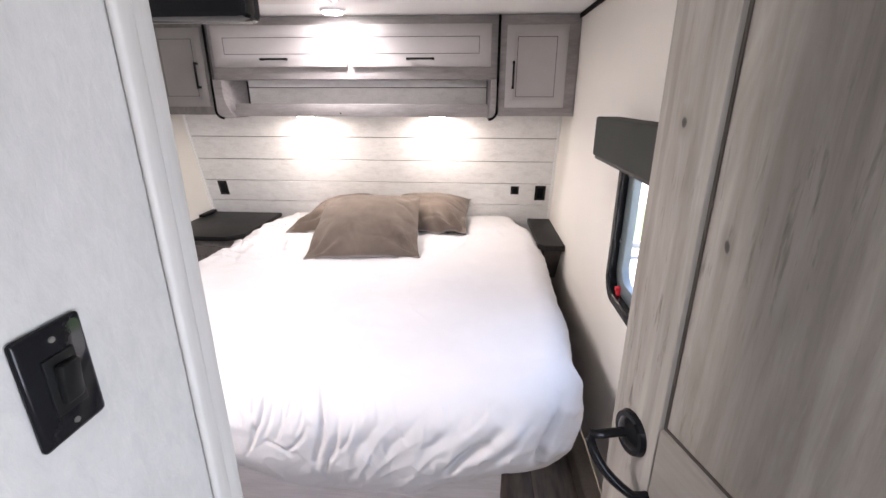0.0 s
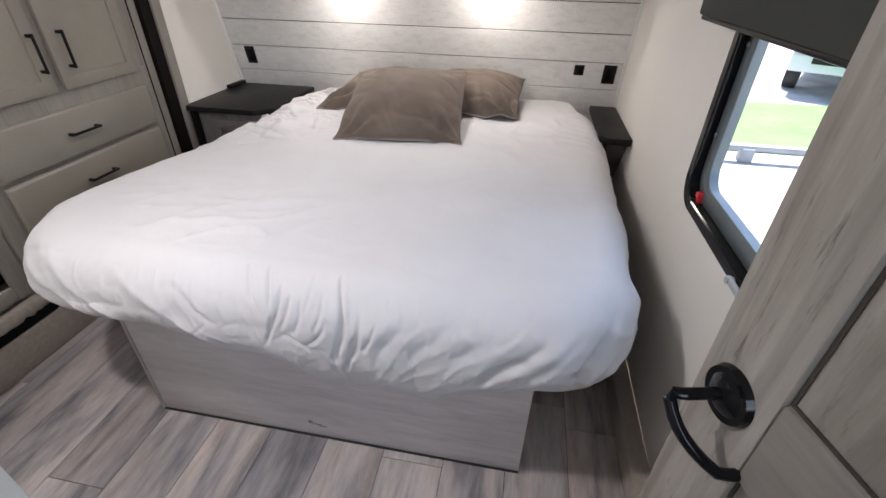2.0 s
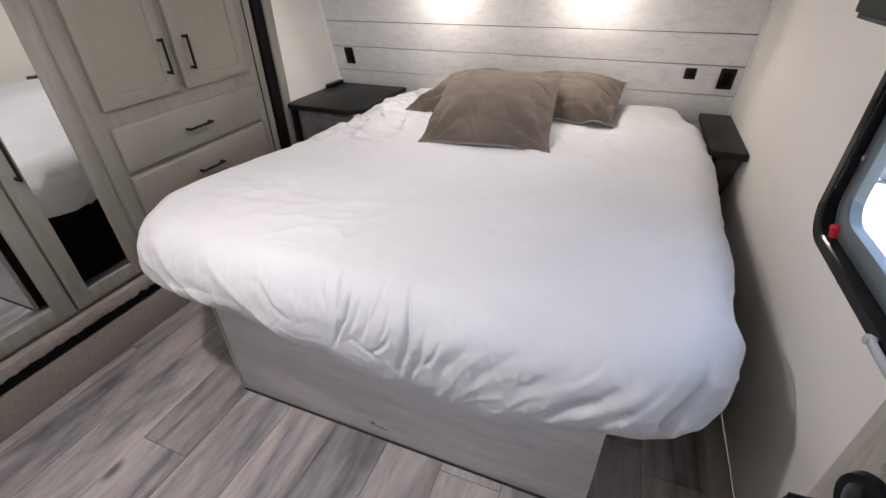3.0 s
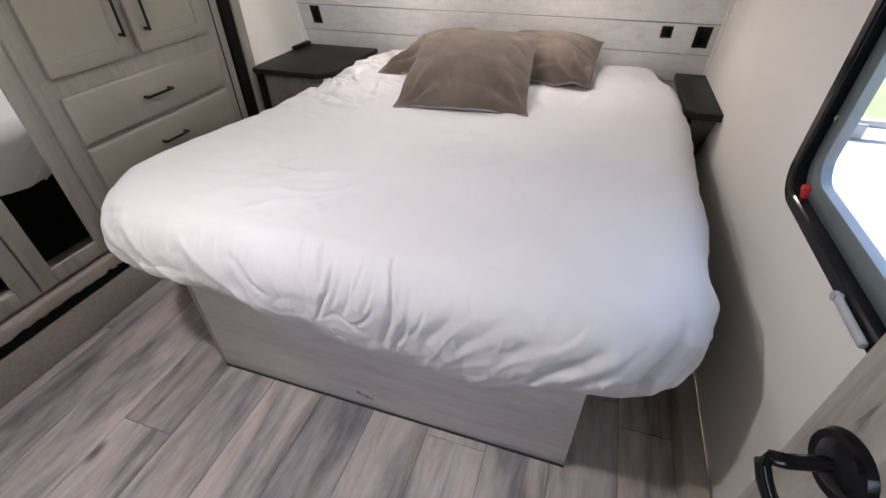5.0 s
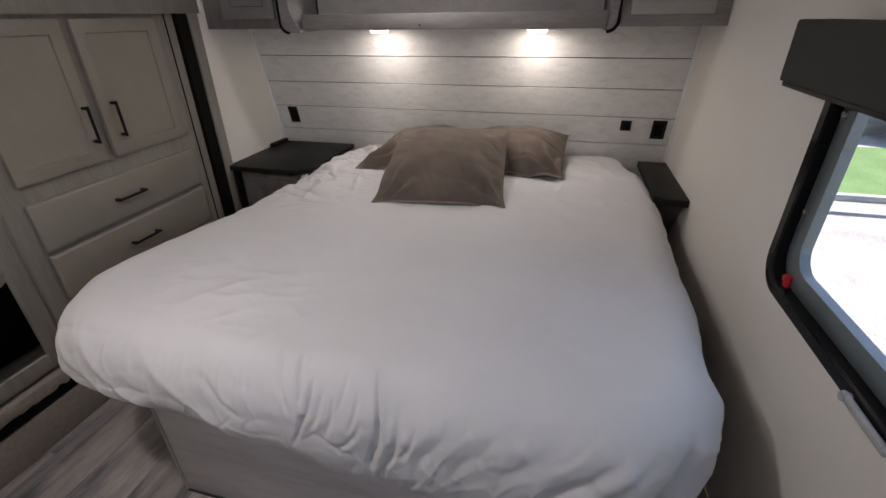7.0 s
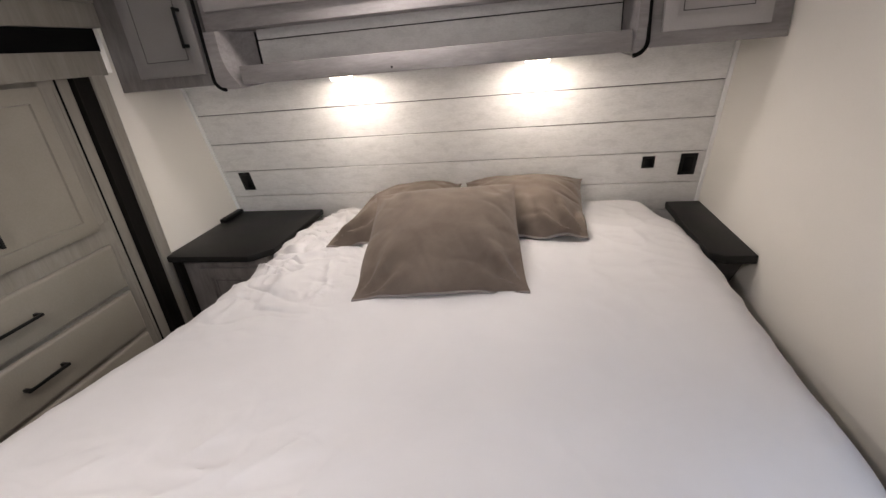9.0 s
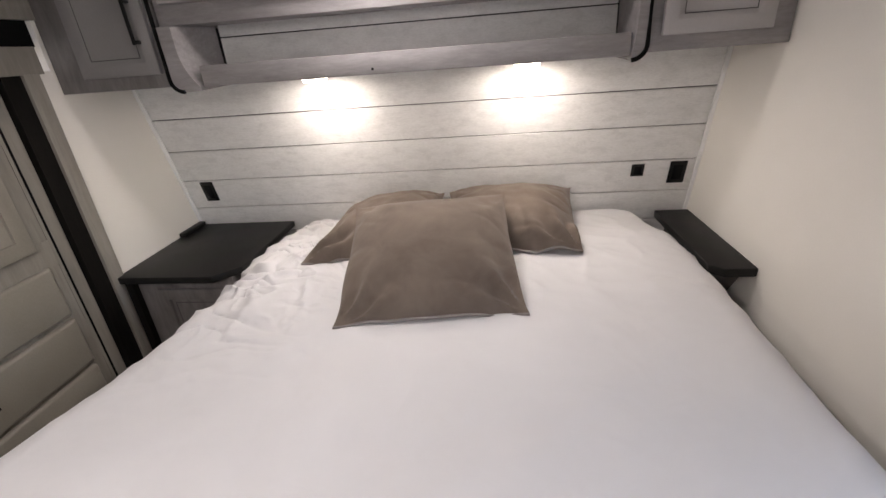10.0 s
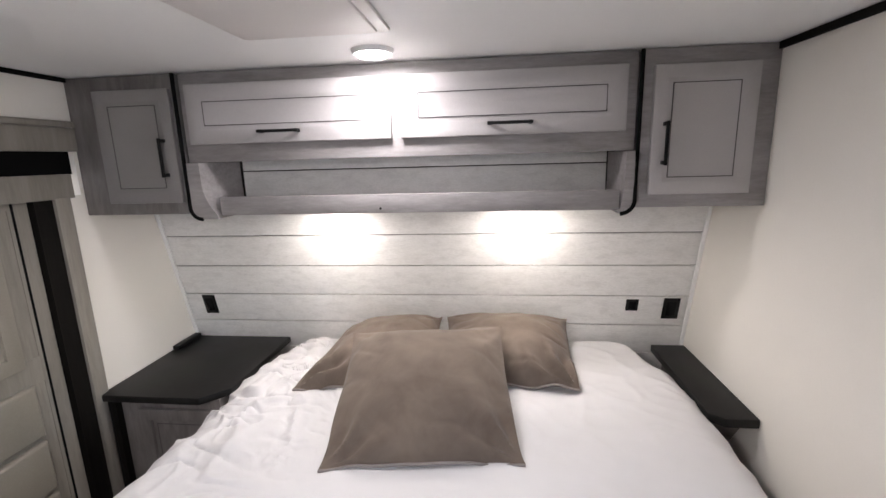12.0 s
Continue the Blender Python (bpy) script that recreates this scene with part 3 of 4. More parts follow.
part("red_latch", join(box(XR - 0.004, XR + 0.010, 1.352, 1.374, 0.832, 0.870, 0.005), rod((XR - 0.008, 1.363, 0.862), (XR + 0.008, 1.363, 0.862), 0.009)), M_RED, window, "red emergency latch")
for zz in (1.02, 1.245):
    part("screw", rod((XR + 0.001, 1.408, zz), (XR + 0.007, 1.408, zz), 0.006), M_GREYPL, window, "pale screw cap")
sticker = part("sticker", box(XR + 0.0185, XR + 0.0195, 0.868, 0.949, 0.892, 0.947), M_STICKER, window, "faded red label on the glass", False)
txt = bpy.data.curves.new("lettering", "FONT")
txt.body, txt.size, txt.extrude = "EX", 0.034, 0.0002
txt.materials.append(M_PIPING)
lettering = new("lettering", txt)
lettering.parent = sticker
lettering.matrix_basis = Matrix.Translation((Vector((XR + 0.0182, 0.939, 0.905)) - origin_of(sticker)) * UNIT) @ Euler((radians(90), 0, radians(-90))).to_matrix().to_4x4()
part("crank", join(box(XR - 0.032, XR - 0.019, 0.880, 1.018, 0.812, 0.828, 0.005, 3), rod((XR - 0.034, 1.006, 0.820), (XR - 0.010, 1.006, 0.820), 0.0085)), M_CRANK, window, "pale grey crank handle folded along the sill")
# Unseen window behind the viewpoint, added as an opening for the fill lamp.
unseen_hall_window = thing("window_2", (XR, -0.42, 0.90), "black framed hall window, unseen, added to let fill light in", "window", kind="structure")
part("window_frame", ring_frame(-0.732, -0.108, 0.888, 1.672, 0.034, 0.085, XR - 0.018, XR + 0.020), M_GLOSS, unseen_hall_window, "black clamp ring")
shade = thing("window_shade", (0.70, 1.02, 1.295), "olive-grey roller shade rolled up over the window", "shade")
part("valance", box(0.655, 0.735, 0.50, 1.525, 1.297, 1.425, 0.006), M_SHADE, shade)
part("hem_bar", box(0.662, 0.690, 0.505, 1.52, 1.286, 1.297, 0.003), M_BLACK, shade)
part("bracket", box(0.735, XR, 0.58, 1.46, 1.36, 1.40, 0.003), M_BLACK, shade)

# ---- overhead cupboards ----
def panel_line(x0, x1, z0, z1, y):
    """The thin dark seam round a door's panel."""
    return join(box(x0, x1, y, y + 0.0006, z0, z0 + 0.0026), box(x0, x1, y, y + 0.0006, z1 - 0.0026, z1), box(x0, x0 + 0.0026, y, y + 0.0006, z0 + 0.0026, z1 - 0.0026), box(x1 - 0.0026, x1, y, y + 0.0006, z0 + 0.0026, z1 - 0.0026))


def overhead(name, x0, x1, dx0, dx1, hx, label, frame_wood, door_paint):
    y = 2.358
    ob = thing(name, ((x0 + x1) / 2, y + 0.12, 1.392), label, "cupboard", "side cupboards over the bed")
    part("body", box(x0, x1, y, 2.62, 1.392, CEIL - 0.003, 0.002), frame_wood, ob)
    d = part("door", shaker(dx0, dx1, 1.434, 1.820, 0.017, 0.052, 0.0015, FRONT(y - 0.001)), door_paint, ob)
    part("handle", pull(hx, 1.590, 0.132, True, FRONT(y - 0.018)), M_BLACK, d)
    part("panel_seam", panel_line(dx0 + 0.052, dx1 - 0.052, 1.486, 1.768, y - 0.0188), M_SEAM, d)


# The left cupboard's shade is put into its darker wood and door colour.
overhead("side_cupboard", XL + 0.001, -1.163, -1.466, -1.184, -1.222, "grey wood wall cupboard beside the wardrobe", M_CAB_DARK, M_CAB_SHADED)
overhead("side_cupboard", 0.358, XR - 0.001, 0.392, 0.690, 0.428, "grey wood wall cupboard beside the side wall", M_CAB, M_CAB_DOOR)

mid = thing("bridge_cupboard", (-0.40, 2.45, 1.39), "long grey wood cupboard with open shelf over the bed", "cupboard")
CY, CX0, CX1 = 2.362, -1.155, 0.348
part("body", join(box(CX0, CX1, CY, 2.62, 1.572, CEIL - 0.003, 0.002)), M_CAB, mid)
for x0, x1, hx in ((-1.128, -0.424, -0.800), (-0.392, 0.316, -0.040)):
    d = part("door", shaker(x0, x1, 1.632, 1.828, 0.018, 0.060, 0.0015, FRONT(CY - 0.001)), M_CAB_DOOR, mid, "grey lift-up door")
    part("handle", pull(hx, 1.668, 0.142, False, FRONT(CY - 0.019)), M_BLACK, d)
    part("panel_seam", panel_line(x0 + 0.060, x1 - 0.060, 1.692, 1.772, CY - 0.0198), M_SEAM, d)


def end_panel(xo, xi_top, xi_low, xb, s):
    """End board of the open shelf: round lower outer corner, hollowed inner side; s is +1 where the shelf lies to its right."""
    r, z0 = 0.042, 1.374
    arc = [(xo + s * (r - r * math.cos(radians(a))), z0 + r - r * math.sin(radians(a))) for a in range(0, 91, 10)]
    inner = [(xi_low, z0)] + [(xi_top + (xi_low - xi_top) * (1 - k / 12) ** 2.2, 1.386 + 0.120 * k / 12) for k in range(13)] + [(xi_top, 1.570)]
    prof = [(xo, 1.570)] + arc + inner
    bm = bmesh.new()
    f = [bm.verts.new((x, 2.343, z)) for x, z in prof]
    g = [bm.verts.new((x, 2.371, z)) for x, z in prof[:len(arc) + 1]] + [bm.verts.new((xb + (x - xi_low) * 0.15, 2.499, max(z, 1.380))) for x, z in inner]
    bm.faces.new(f), bm.faces.new(g[::-1])
    n = len(prof)
    for k in range(n):
        bm.faces.new((f[k], f[(k + 1) % n], g[(k + 1) % n], g[k]))
    return bm, [(x, 2.3415, z) for x, z in [(xo, CEIL - 0.006)] + prof[:len(arc) + 1]]


for xo, xt, xlow, xb, s in ((-1.157, -1.108, -1.060, -1.040, 1), (0.350, 0.322, 0.311, 0.302, -1)):
    bm, line_pts = end_panel(xo, xt, xlow, xb, s)
    part("end_board", bm, M_CAB, mid, "rounded grey end board")
    part("edge_strip", tube([(x - s * 0.003, y, z) for x, y, z in line_pts], 0.0065, 8), M_VOID, mid, "black rubber edge strip")
part("shelf_board", box(-1.04, 0.302, 2.372, 2.64, 1.388, 1.404), M_CAB, mid)
part("shelf_lip", box(-1.052, 0.309, 2.352, 2.372, 1.386, 1.450, 0.002), M_CAB, mid, "grey front lip of the shelf")
part("lip_screw", rod((-0.475, 2.353, 1.402), (-0.475, 2.350, 1.402), 0.004, None, 12), M_VOID, mid, "dark screw hole")
nb = thing("wall_niche", (-0.37, 2.50, 1.404), "pale shiplap back of the open shelf", "wall", kind="structure")
for z0, z1 in ((1.404, 1.532), (1.536, 1.572)):
    part("plank", box(-1.038, 0.300, 2.50, 2.515, z0, z1, 0.001), M_SHIP, nb)
part("backing", box(-1.038, 0.300, 2.512, 2.52, 1.404, 1.572), M_GROOVE, nb)

for lx in (-0.750, 0.025):
    p = thing("puck_light", (lx, 2.565, 1.366), "small lit round lamp under the shelf", "lamp", "puck lights under the shelf")
    part("rim", rod((lx, 2.565, 1.388), (lx, 2.565, 1.376), 0.052, 0.050, 28), M_CEIL, p)
    part("lens", rod((lx, 2.565, 1.3765), (lx, 2.565, 1.365), 0.046, 0.040, 28), M_PUCK, p, "glowing warm lens")

# Fixtures at the foot and in the hall are added to carry the fill.
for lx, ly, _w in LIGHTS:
    lamp = thing("ceiling_or_fill_light", (lx, ly, 1.85), "small lit round ceiling lamp, those at foot and in hall added", "lamp", "ceiling lights")
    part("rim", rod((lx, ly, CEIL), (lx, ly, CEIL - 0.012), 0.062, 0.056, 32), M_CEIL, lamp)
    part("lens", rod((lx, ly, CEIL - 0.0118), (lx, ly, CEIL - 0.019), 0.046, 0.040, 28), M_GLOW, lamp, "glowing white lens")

vent = thing("ceiling_vent", (-0.52, 1.75, CEIL - 0.02), "ivory plastic ceiling vent frame", "vent")
part("flange", box(-0.70, -0.335, 1.60, 1.985, CEIL - 0.012, CEIL - 0.001, 0.004), M_VENT, vent)
part("inner_frame", join(box(-0.676, -0.36, 1.625, 1.96, CEIL - 0.020, CEIL - 0.011, 0.004)), M_VENT, vent)

# ---- slide-out with wardrobe and mirror closet ----
XW = -1.600
structure("slide_trim", join(
    box(XL - 0.03, XL + 0.014, 2.232, SY1 + 0.004, 0.14, 1.464, 0.002), box(XL - 0.03, XL + 0.016, SY0, 2.356, 1.704, SZ1, 0.002),
    box(XL - 0.03, XL + 0.012, SY0, 2.356, 1.622, 1.703, 0.002), box(XL - 0.03, XL + 0.012, SY0, 2.31, 1.462, 1.545, 0.002)),
    M_WARD_FRAME, "warm grey wood trim round the slide-out", "trim", True)
# Solid black strip between the two header boards.
structure("slide_header", box(XL - 0.04, XL - 0.004, SY0, 2.330, 1.544, 1.623), M_VOID, "black strip over the slide-out", "trim")
structure("slide_seal", box(XL - 0.04, XL + 0.002, 2.168, 2.232, 0.14, 1.463),
          M_DARKTRIM, "black seal of the slide-out", "trim")
structure("slide_box", join(box(-2.22, XW, 2.20, 2.24, 0.10, 1.72), box(-2.22, -2.18, SY0, 2.24, 0.10, 1.72), box(-2.22, XL - 0.031, SY0, 2.24, 1.70, 1.74), box(-2.22, XW, SY0, SY0 + 0.03, 0.10, 1.72)),
          M_WARD_FRAME, "walls of the slide-out", "wall")
# Black edge: the shade of the gap here is put into the colour.
structure("slide_floor", box(-2.22, XW + 0.026, SY0 + 0.03, 2.20, 0.168, 0.203), M_VOID, "slide-out floor edge, black for the shaded gap", "floor")
lip = box(XW - 0.02, XW + 0.030, SY0 + 0.05, 2.16, 0.204, 0.262, 0.012, 3)
bmesh.ops.subdivide_edges(lip, edges=[e for e in lip.edges if abs(e.verts[0].co.y - e.verts[1].co.y) > 1], cuts=240)
for v in lip.verts:
    v.co += Vector((noise.noise(v.co * 60), 0, noise.noise(v.co * 60 + Vector((9, 9, 9))))) * 0.006
solo("carpet_strip", lip, M_CARPET, "frayed beige carpet strip below the mirror closet", "carpet")
rug = box(XL - 0.030, XL + 0.004, SY0 + 0.04, 2.166, 0.0005, 0.164, 0.008)
bmesh.ops.subdivide_edges(rug, edges=[e for e in rug.edges if abs(e.verts[0].co.y - e.verts[1].co.y) > 1], cuts=200)
for v in rug.verts:
    v.co += Vector((noise.noise(v.co * 40) * 0.003, 0, noise.noise(v.co * 50) * 0.003 if v.co.z > 0.1 else 0))
structure("slide_riser", rug, M_CARPET, "worn beige-brown carpeted riser under the slide-out", "carpet", True)
# Black sheet standing in for the shade below the slide-out.
structure("slide_skirt", box(XW - 0.50, XW - 0.46, SY0 + 0.03, 2.20, 0, 0.155), M_VOID, "black sheet for the shade under the slide-out", "trim")

ward = thing("wardrobe", (XW - 0.25, 1.65, 0.262), "warm grey built-in wardrobe with two doors and drawers", "wardrobe")
for y0, y1 in ((1.205, 1.268), (2.10, 2.165)):
    part("side_stile", box(XW - 0.5, XW, y0, y1, 0.262, 1.62), M_WARD_FRAME, ward, "", False)
for z0, z1 in ((0.262, 0.29), (0.868, 0.955), (1.44, 1.62)):
    part("cross_rail", box(XW - 0.5, XW, 1.268, 2.10, z0, z1), M_WARD_FRAME, ward, "", False)
for z0, z1 in ((0.29, 0.868), (0.955, 1.44)):
    part("inner_box", box(XW - 0.5, XW - 0.002, 1.268, 2.10, z0, z1), M_WARD_FRAME, ward, "", False)
part("side_gap", box(XW - 0.02, XW + 0.001, 2.112, 2.120, 0.262, 1.462), M_VOID, ward, "dark gap beside the wardrobe")
for u0, u1, hu in ((1.275, 1.622, 1.590), (1.660, 2.040, 1.712)):
    d = part("door", shaker(u0, u1, 0.940, 1.446, 0.018, 0.066, 0.007, SIDE(XW)), M_WARD, ward)
    part("handle", pull(hu, 1.085, 0.140, True, SIDE(XW + 0.018)), M_BLACK, d)
for v0, v1 in ((0.690, 0.872), (0.492, 0.672), (0.296, 0.474)):
    d = part("drawer_front", slab_front(1.275, 2.055, v0, v1, 0.014, SIDE(XW)), M_WARD, ward)
    part("handle", pull(1.648, (v0 + v1) / 2, 0.142, False, SIDE(XW + 0.020)), M_BLACK, d)

closet = thing("mirror_closet", (XW - 0.25, 0.75, 0.262), "warm grey closet with two tall mirror doors", "closet")
for y0, y1 in ((1.17, 1.204), (0.30, 0.34)):
    part("side_stile", box(XW - 0.5, XW, y0, y1, 0.262, 1.62), M_WARD_FRAME, closet, "", False)
for z0, z1 in ((0.262, 0.28), (1.45, 1.62)):
    part("cross_rail", box(XW - 0.5, XW, 0.34, 1.17, z0, z1), M_WARD_FRAME, closet, "", False)
part("inner_box", box(XW - 0.5, XW - 0.005, 0.34, 1.17, 0.28, 1.45), M_WARD_FRAME, closet, "", False)
for u0, u1, hu in ((0.40, 0.868, 0.825), (0.876, 1.185, 0.915)):
    w = 0.062
    d = part("door", moved(join(box(u0, u0 + w, -0.020, 0, 0.285, 1.446, 0.003), box(u1 - w, u1, -0.020, 0, 0.285, 1.446, 0.003),
                                box(u0 + w, u1 - w, -0.019, 0, 0.285, 0.345, 0.003), box(u0 + w, u1 - w, -0.019, 0, 1.386, 1.446, 0.003)), SIDE(XW)), M_WARD_FRAME, closet)
    part("mirror", moved(box(u0 + w - 0.004, u1 - w + 0.004, -0.011, -0.006, 0.341, 1.390), SIDE(XW)), M_MIRROR, d, "clear mirror glass", False)
    part("handle", pull(hu, 0.885, 0.140, True, SIDE(XW + 0.020)), M_BLACK, d)

# ---- nightstand and small shelf ----
ns = thing("nightstand", (-1.33, 2.54, 0), "grey nightstand with a black top beside the bed", "nightstand")
part("top", prism([(XL + 0.001, 2.255), (-1.175, 2.255), (-1.095, 2.335), (-1.085, 2.832), (XL + 0.001, 2.832)], 0.694, 0.722, 0.004), M_TOP, ns, "black laminate top")
# Body and door use the darker cabinet wood.
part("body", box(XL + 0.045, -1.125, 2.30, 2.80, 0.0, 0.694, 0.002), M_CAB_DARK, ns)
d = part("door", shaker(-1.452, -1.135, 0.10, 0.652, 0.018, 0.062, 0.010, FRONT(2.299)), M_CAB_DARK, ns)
part("panel_seam", panel_line(-1.39, -1.197, 0.162, 0.59, 2.2902), M_SEAM, d)
part("side_post", box(XL + 0.002, XL + 0.044, 2.275, 2.31, 0.0, 0.694, 0.002), M_DARKTRIM, ns, "dark corner post")
solo("black_block", box(XL + 0.004, XL + 0.036, 2.655, 2.82, 0.7225, 0.742, 0.004), M_BLACK, "small black plastic strip on the nightstand", "charger")

sh = thing("bedside_shelf", (0.68, 2.5, 0.45), "narrow black bedside shelf on the side wall", "shelf")
part("top", prism([(0.645, 2.238), (XR - 0.002, 2.238), (XR - 0.002, 2.81), (0.606, 2.81), (0.606, 2.272)], 0.690, 0.722, 0.004), M_TOP, sh, "black laminate top")
br = bmesh.new()
for pts in ([(2.30, 0.690), (2.80, 0.690), (2.80, 0.45), (2.45, 0.45)],):
    a = [br.verts.new((0.655, y, z)) for y, z in pts]
    b = [br.verts.new((XR - 0.003, y, z)) for y, z in pts]
    br.faces.new(a), br.faces.new(b[::-1])
    for k in range(4):
        br.faces.new((a[k], a[(k + 1) % 4], b[(k + 1) % 4], b[k]))
part("bracket", br, M_CAB_DARK, sh, "tapered darker grey support", False)

# ---- outlets ----
SLOPE = math.degrees(math.atan(0.235))


def outlet(name, x, z0, w, h, label):
    zc = z0 + h / 2
    base = Matrix.Translation((x, LEAN_Y(zc) + 0.001, zc)) @ Matrix.Rotation(radians(SLOPE), 4, "X")
    ob = thing(name, base.translation, label, "socket")
    part("plate", moved(box(-w / 2, w / 2, -0.006, 0, -h / 2, h / 2, 0.002), base), M_BLACK, ob)
    part("insert", moved(box(-w * 0.28, w * 0.28, -0.0075, -0.0055, -h * 0.33, h * 0.33, 0.0008), base), M_GLOSS, ob)
    for s in (-1, 1):
        part("slot", moved(join(box(-0.006, -0.004, -0.0082, -0.0074, s * h * 0.18 - 0.004, s * h * 0.18 + 0.004), box(0.004, 0.006, -0.0082, -0.0074, s * h * 0.18 - 0.004, s * h * 0.18 + 0.004)), base), M_VOID, ob)


outlet("wall_socket", -1.458, 0.848, 0.062, 0.102, "black wall socket on the shiplap beside the nightstand")
outlet("wall_socket", 0.674, 0.845, 0.068, 0.102, "black wall socket on the shiplap beside the side wall")
outlet("usb_socket", 0.510, 0.884, 0.052, 0.056, "small black charging socket on the shiplap")

# ---- bed ----
bed = thing("bed", (-0.295, 1.85, 0), "pale grey boxed bed base on the floor", "bed")
part("front_board", box(-0.940, 0.350, 0.972, 0.988, 0.004, 0.50, 0.002), M_BASE, bed)
# Shade under the overhanging cover is put into the side boards' colour.
for x0, x1 in ((-0.938, -0.922), (0.332, 0.348)):
    part("side_board", box(x0, x1, 0.989, 2.76, 0.004, 0.50, 0.002), M_DARKTRIM, bed, "side board, near black for the shade beside the bed")
part("corner_trim", box(-0.948, -0.938, 0.966, 0.984, 0.004, 0.50, 0.003), M_TRIM, bed, "pale corner trim")
# Thin dark strip paints the shade of the gap below the front board.
part("floor_seam", box(-0.942, 0.350, 0.966, 0.9715, 0.001, 0.007), M_GROOVE, bed, "dark strip for the shaded gap at the floor", False)
part("scuff", join(rod((-0.362, 0.9722, 0.072), (-0.362, 0.9708, 0.072), 0.010, 0.007, 9), box(-0.355, -0.322, 0.9708, 0.9722, 0.063, 0.068), box(-0.336, -0.306, 0.9708, 0.9722, 0.057, 0.061)), M_SCUFF, bed, "dark rubbed scuff", False)
part("deck", box(-1.0, 0.42, 0.97, 2.77, 0.50, 0.515), M_BASE, bed)
solo("mattress", box(-1.04, 0.47, 0.96, 2.79, 0.5155, 0.69, 0.04, 4), M_TICKING, "grey mattress under the white cover", "mattress")

BX, BT, R = -0.265, 0.735, 0.125
FOOT, HEAD, HALF = 0.985, 2.80, 0.732


def smooth(x, lo, hi):
    k = max(0.0, min(1.0, (x - lo) / (hi - lo)))
    return k * k * (3 - 2 * k)


def perimeter():
    """Plan outline of the flat top: points and outward directions, foot corners wide and round."""
    pts = []
    def arc(cx, cy, r, a0, a1, n):
        for k in range(n):
            a = radians(a0 + (a1 - a0) * k / n)
            pts.append((Vector((cx + r * math.cos(a), cy + r * math.sin(a), 0)), Vector((math.cos(a), math.sin(a), 0))))
    def line(a, b, nrm, n):
        for k in range(n):
            pts.append((Vector((*a, 0)).lerp(Vector((*b, 0)), k / n), Vector((*nrm, 0))))
    x0, x1, rc, rh = BX - HALF, BX + HALF, 0.17, 0.10
    line((x0 + rc, FOOT), (x1 - rc, FOOT), (0, -1), 480)
    arc(x1 - rc, FOOT + rc, rc, -90, 0, 56)
    line((x1, FOOT + rc), (x1 + 0.03, HEAD - rh), (1, 0), 200)
    arc(x1 - rh + 0.03, HEAD - rh, rh, 0, 90, 20)
    line((x1 - rh + 0.03, HEAD), (x0 + rh + 0.01, HEAD), (0, 1), 130)
    arc(x0 + rh + 0.01, HEAD - rh, rh, 90, 180, 24)
    line((x0 + 0.01, HEAD - rh), (x0, FOOT + rc), (-1, 0), 260)
    arc(x0 + rc, FOOT + rc, rc, 180, 270, 56)
    # the cover spreads towards the foot on the wardrobe side
    return [(Vector((p.x - 0.150 * smooth(1.95 - p.y, 0, 0.75) * smooth(BX - p.x, -0.2, 0.7) + 0.022 * smooth(p.x, 0.1, 0.4) * smooth(p.y, 1.15, 1.5) * smooth(2.7 - p.y, 0, 0.4), p.y + 0.05 * smooth(-p.x, 0.65, 1.15) * smooth(1.3 - p.y, 0, 0.3), 0)), n) for p, n in pts]


def steps_between(x, table):
    for (xa, za), (xb, zb) in zip(table, table[1:]):
        if x <= xb:
            return za + (zb - za) * smooth(x, xa, xb)
    return table[-1][1]


def fold(x, y, z, sharp=2.4):
    """A crease: 1 on the ridge, 0 away from it."""
    return max(0.0, 1 - abs(noise.noise(Vector((x, y, z)))) * sharp) ** 2


CREASES = (
    (-0.362, 0.732, -0.346, 0.69, 0.0096, 0.0055), (-0.312, 0.705, -0.328, 0.625, 0.0104, 0.0055), (-0.333, 0.65, -0.346, 0.59, 0.0072, 0.0055), (-0.2, 0.695, -0.212, 0.65, 0.0056, 0.0055),
    (-0.166, 0.728, -0.146, 0.66, 0.0104, 0.0055), (-0.144, 0.665, -0.162, 0.54, 0.0128, 0.0083), (0.372, 0.7, 0.215, 0.545, 0.0072, 0.0136), (0.33, 0.655, 0.17, 0.515, 0.02, 0.012),
    (0.24, 0.69, 0.11, 0.56, 0.0044, 0.0128), (0.115, 0.69, 0.02, 0.56, 0.0044, 0.012), (0.01, 0.69, -0.06, 0.55, 0.0044, 0.0104), (0.44, 0.705, 0.33, 0.575, 0.0055, 0.008),
    (0.3, 0.71, 0.215, 0.63, 0.0039, 0.0064), (0.4, 0.66, 0.3, 0.545, 0.0055, 0.0072), (-0.255, 0.69, -0.268, 0.62, 0.0048, 0.0055), (-0.1, 0.69, -0.115, 0.59, 0.0039, 0.0072),
    (-0.62, 0.69, -0.5, 0.61, 0.0048, 0.0075), (0.5, 0.7, 0.425, 0.545, 0.02, 0.013), (-0.43, 0.745, -0.4, 0.7, 0.006, 0.0055), (-0.4, 0.7, -0.375, 0.66, 0.006, 0.0055),
    (-0.285, 0.69, -0.3, 0.64, 0.006, 0.0055), (-0.235, 0.725, -0.245, 0.68, 0.005, 0.0055), (-0.19, 0.64, -0.23, 0.59, 0.006, 0.0055), (-0.3, 0.6, -0.25, 0.57, 0.005, 0.0055),
    (-0.1, 0.64, -0.135, 0.52, 0.009, 0.006), (-0.06, 0.66, -0.09, 0.6, 0.005, 0.0055),
)


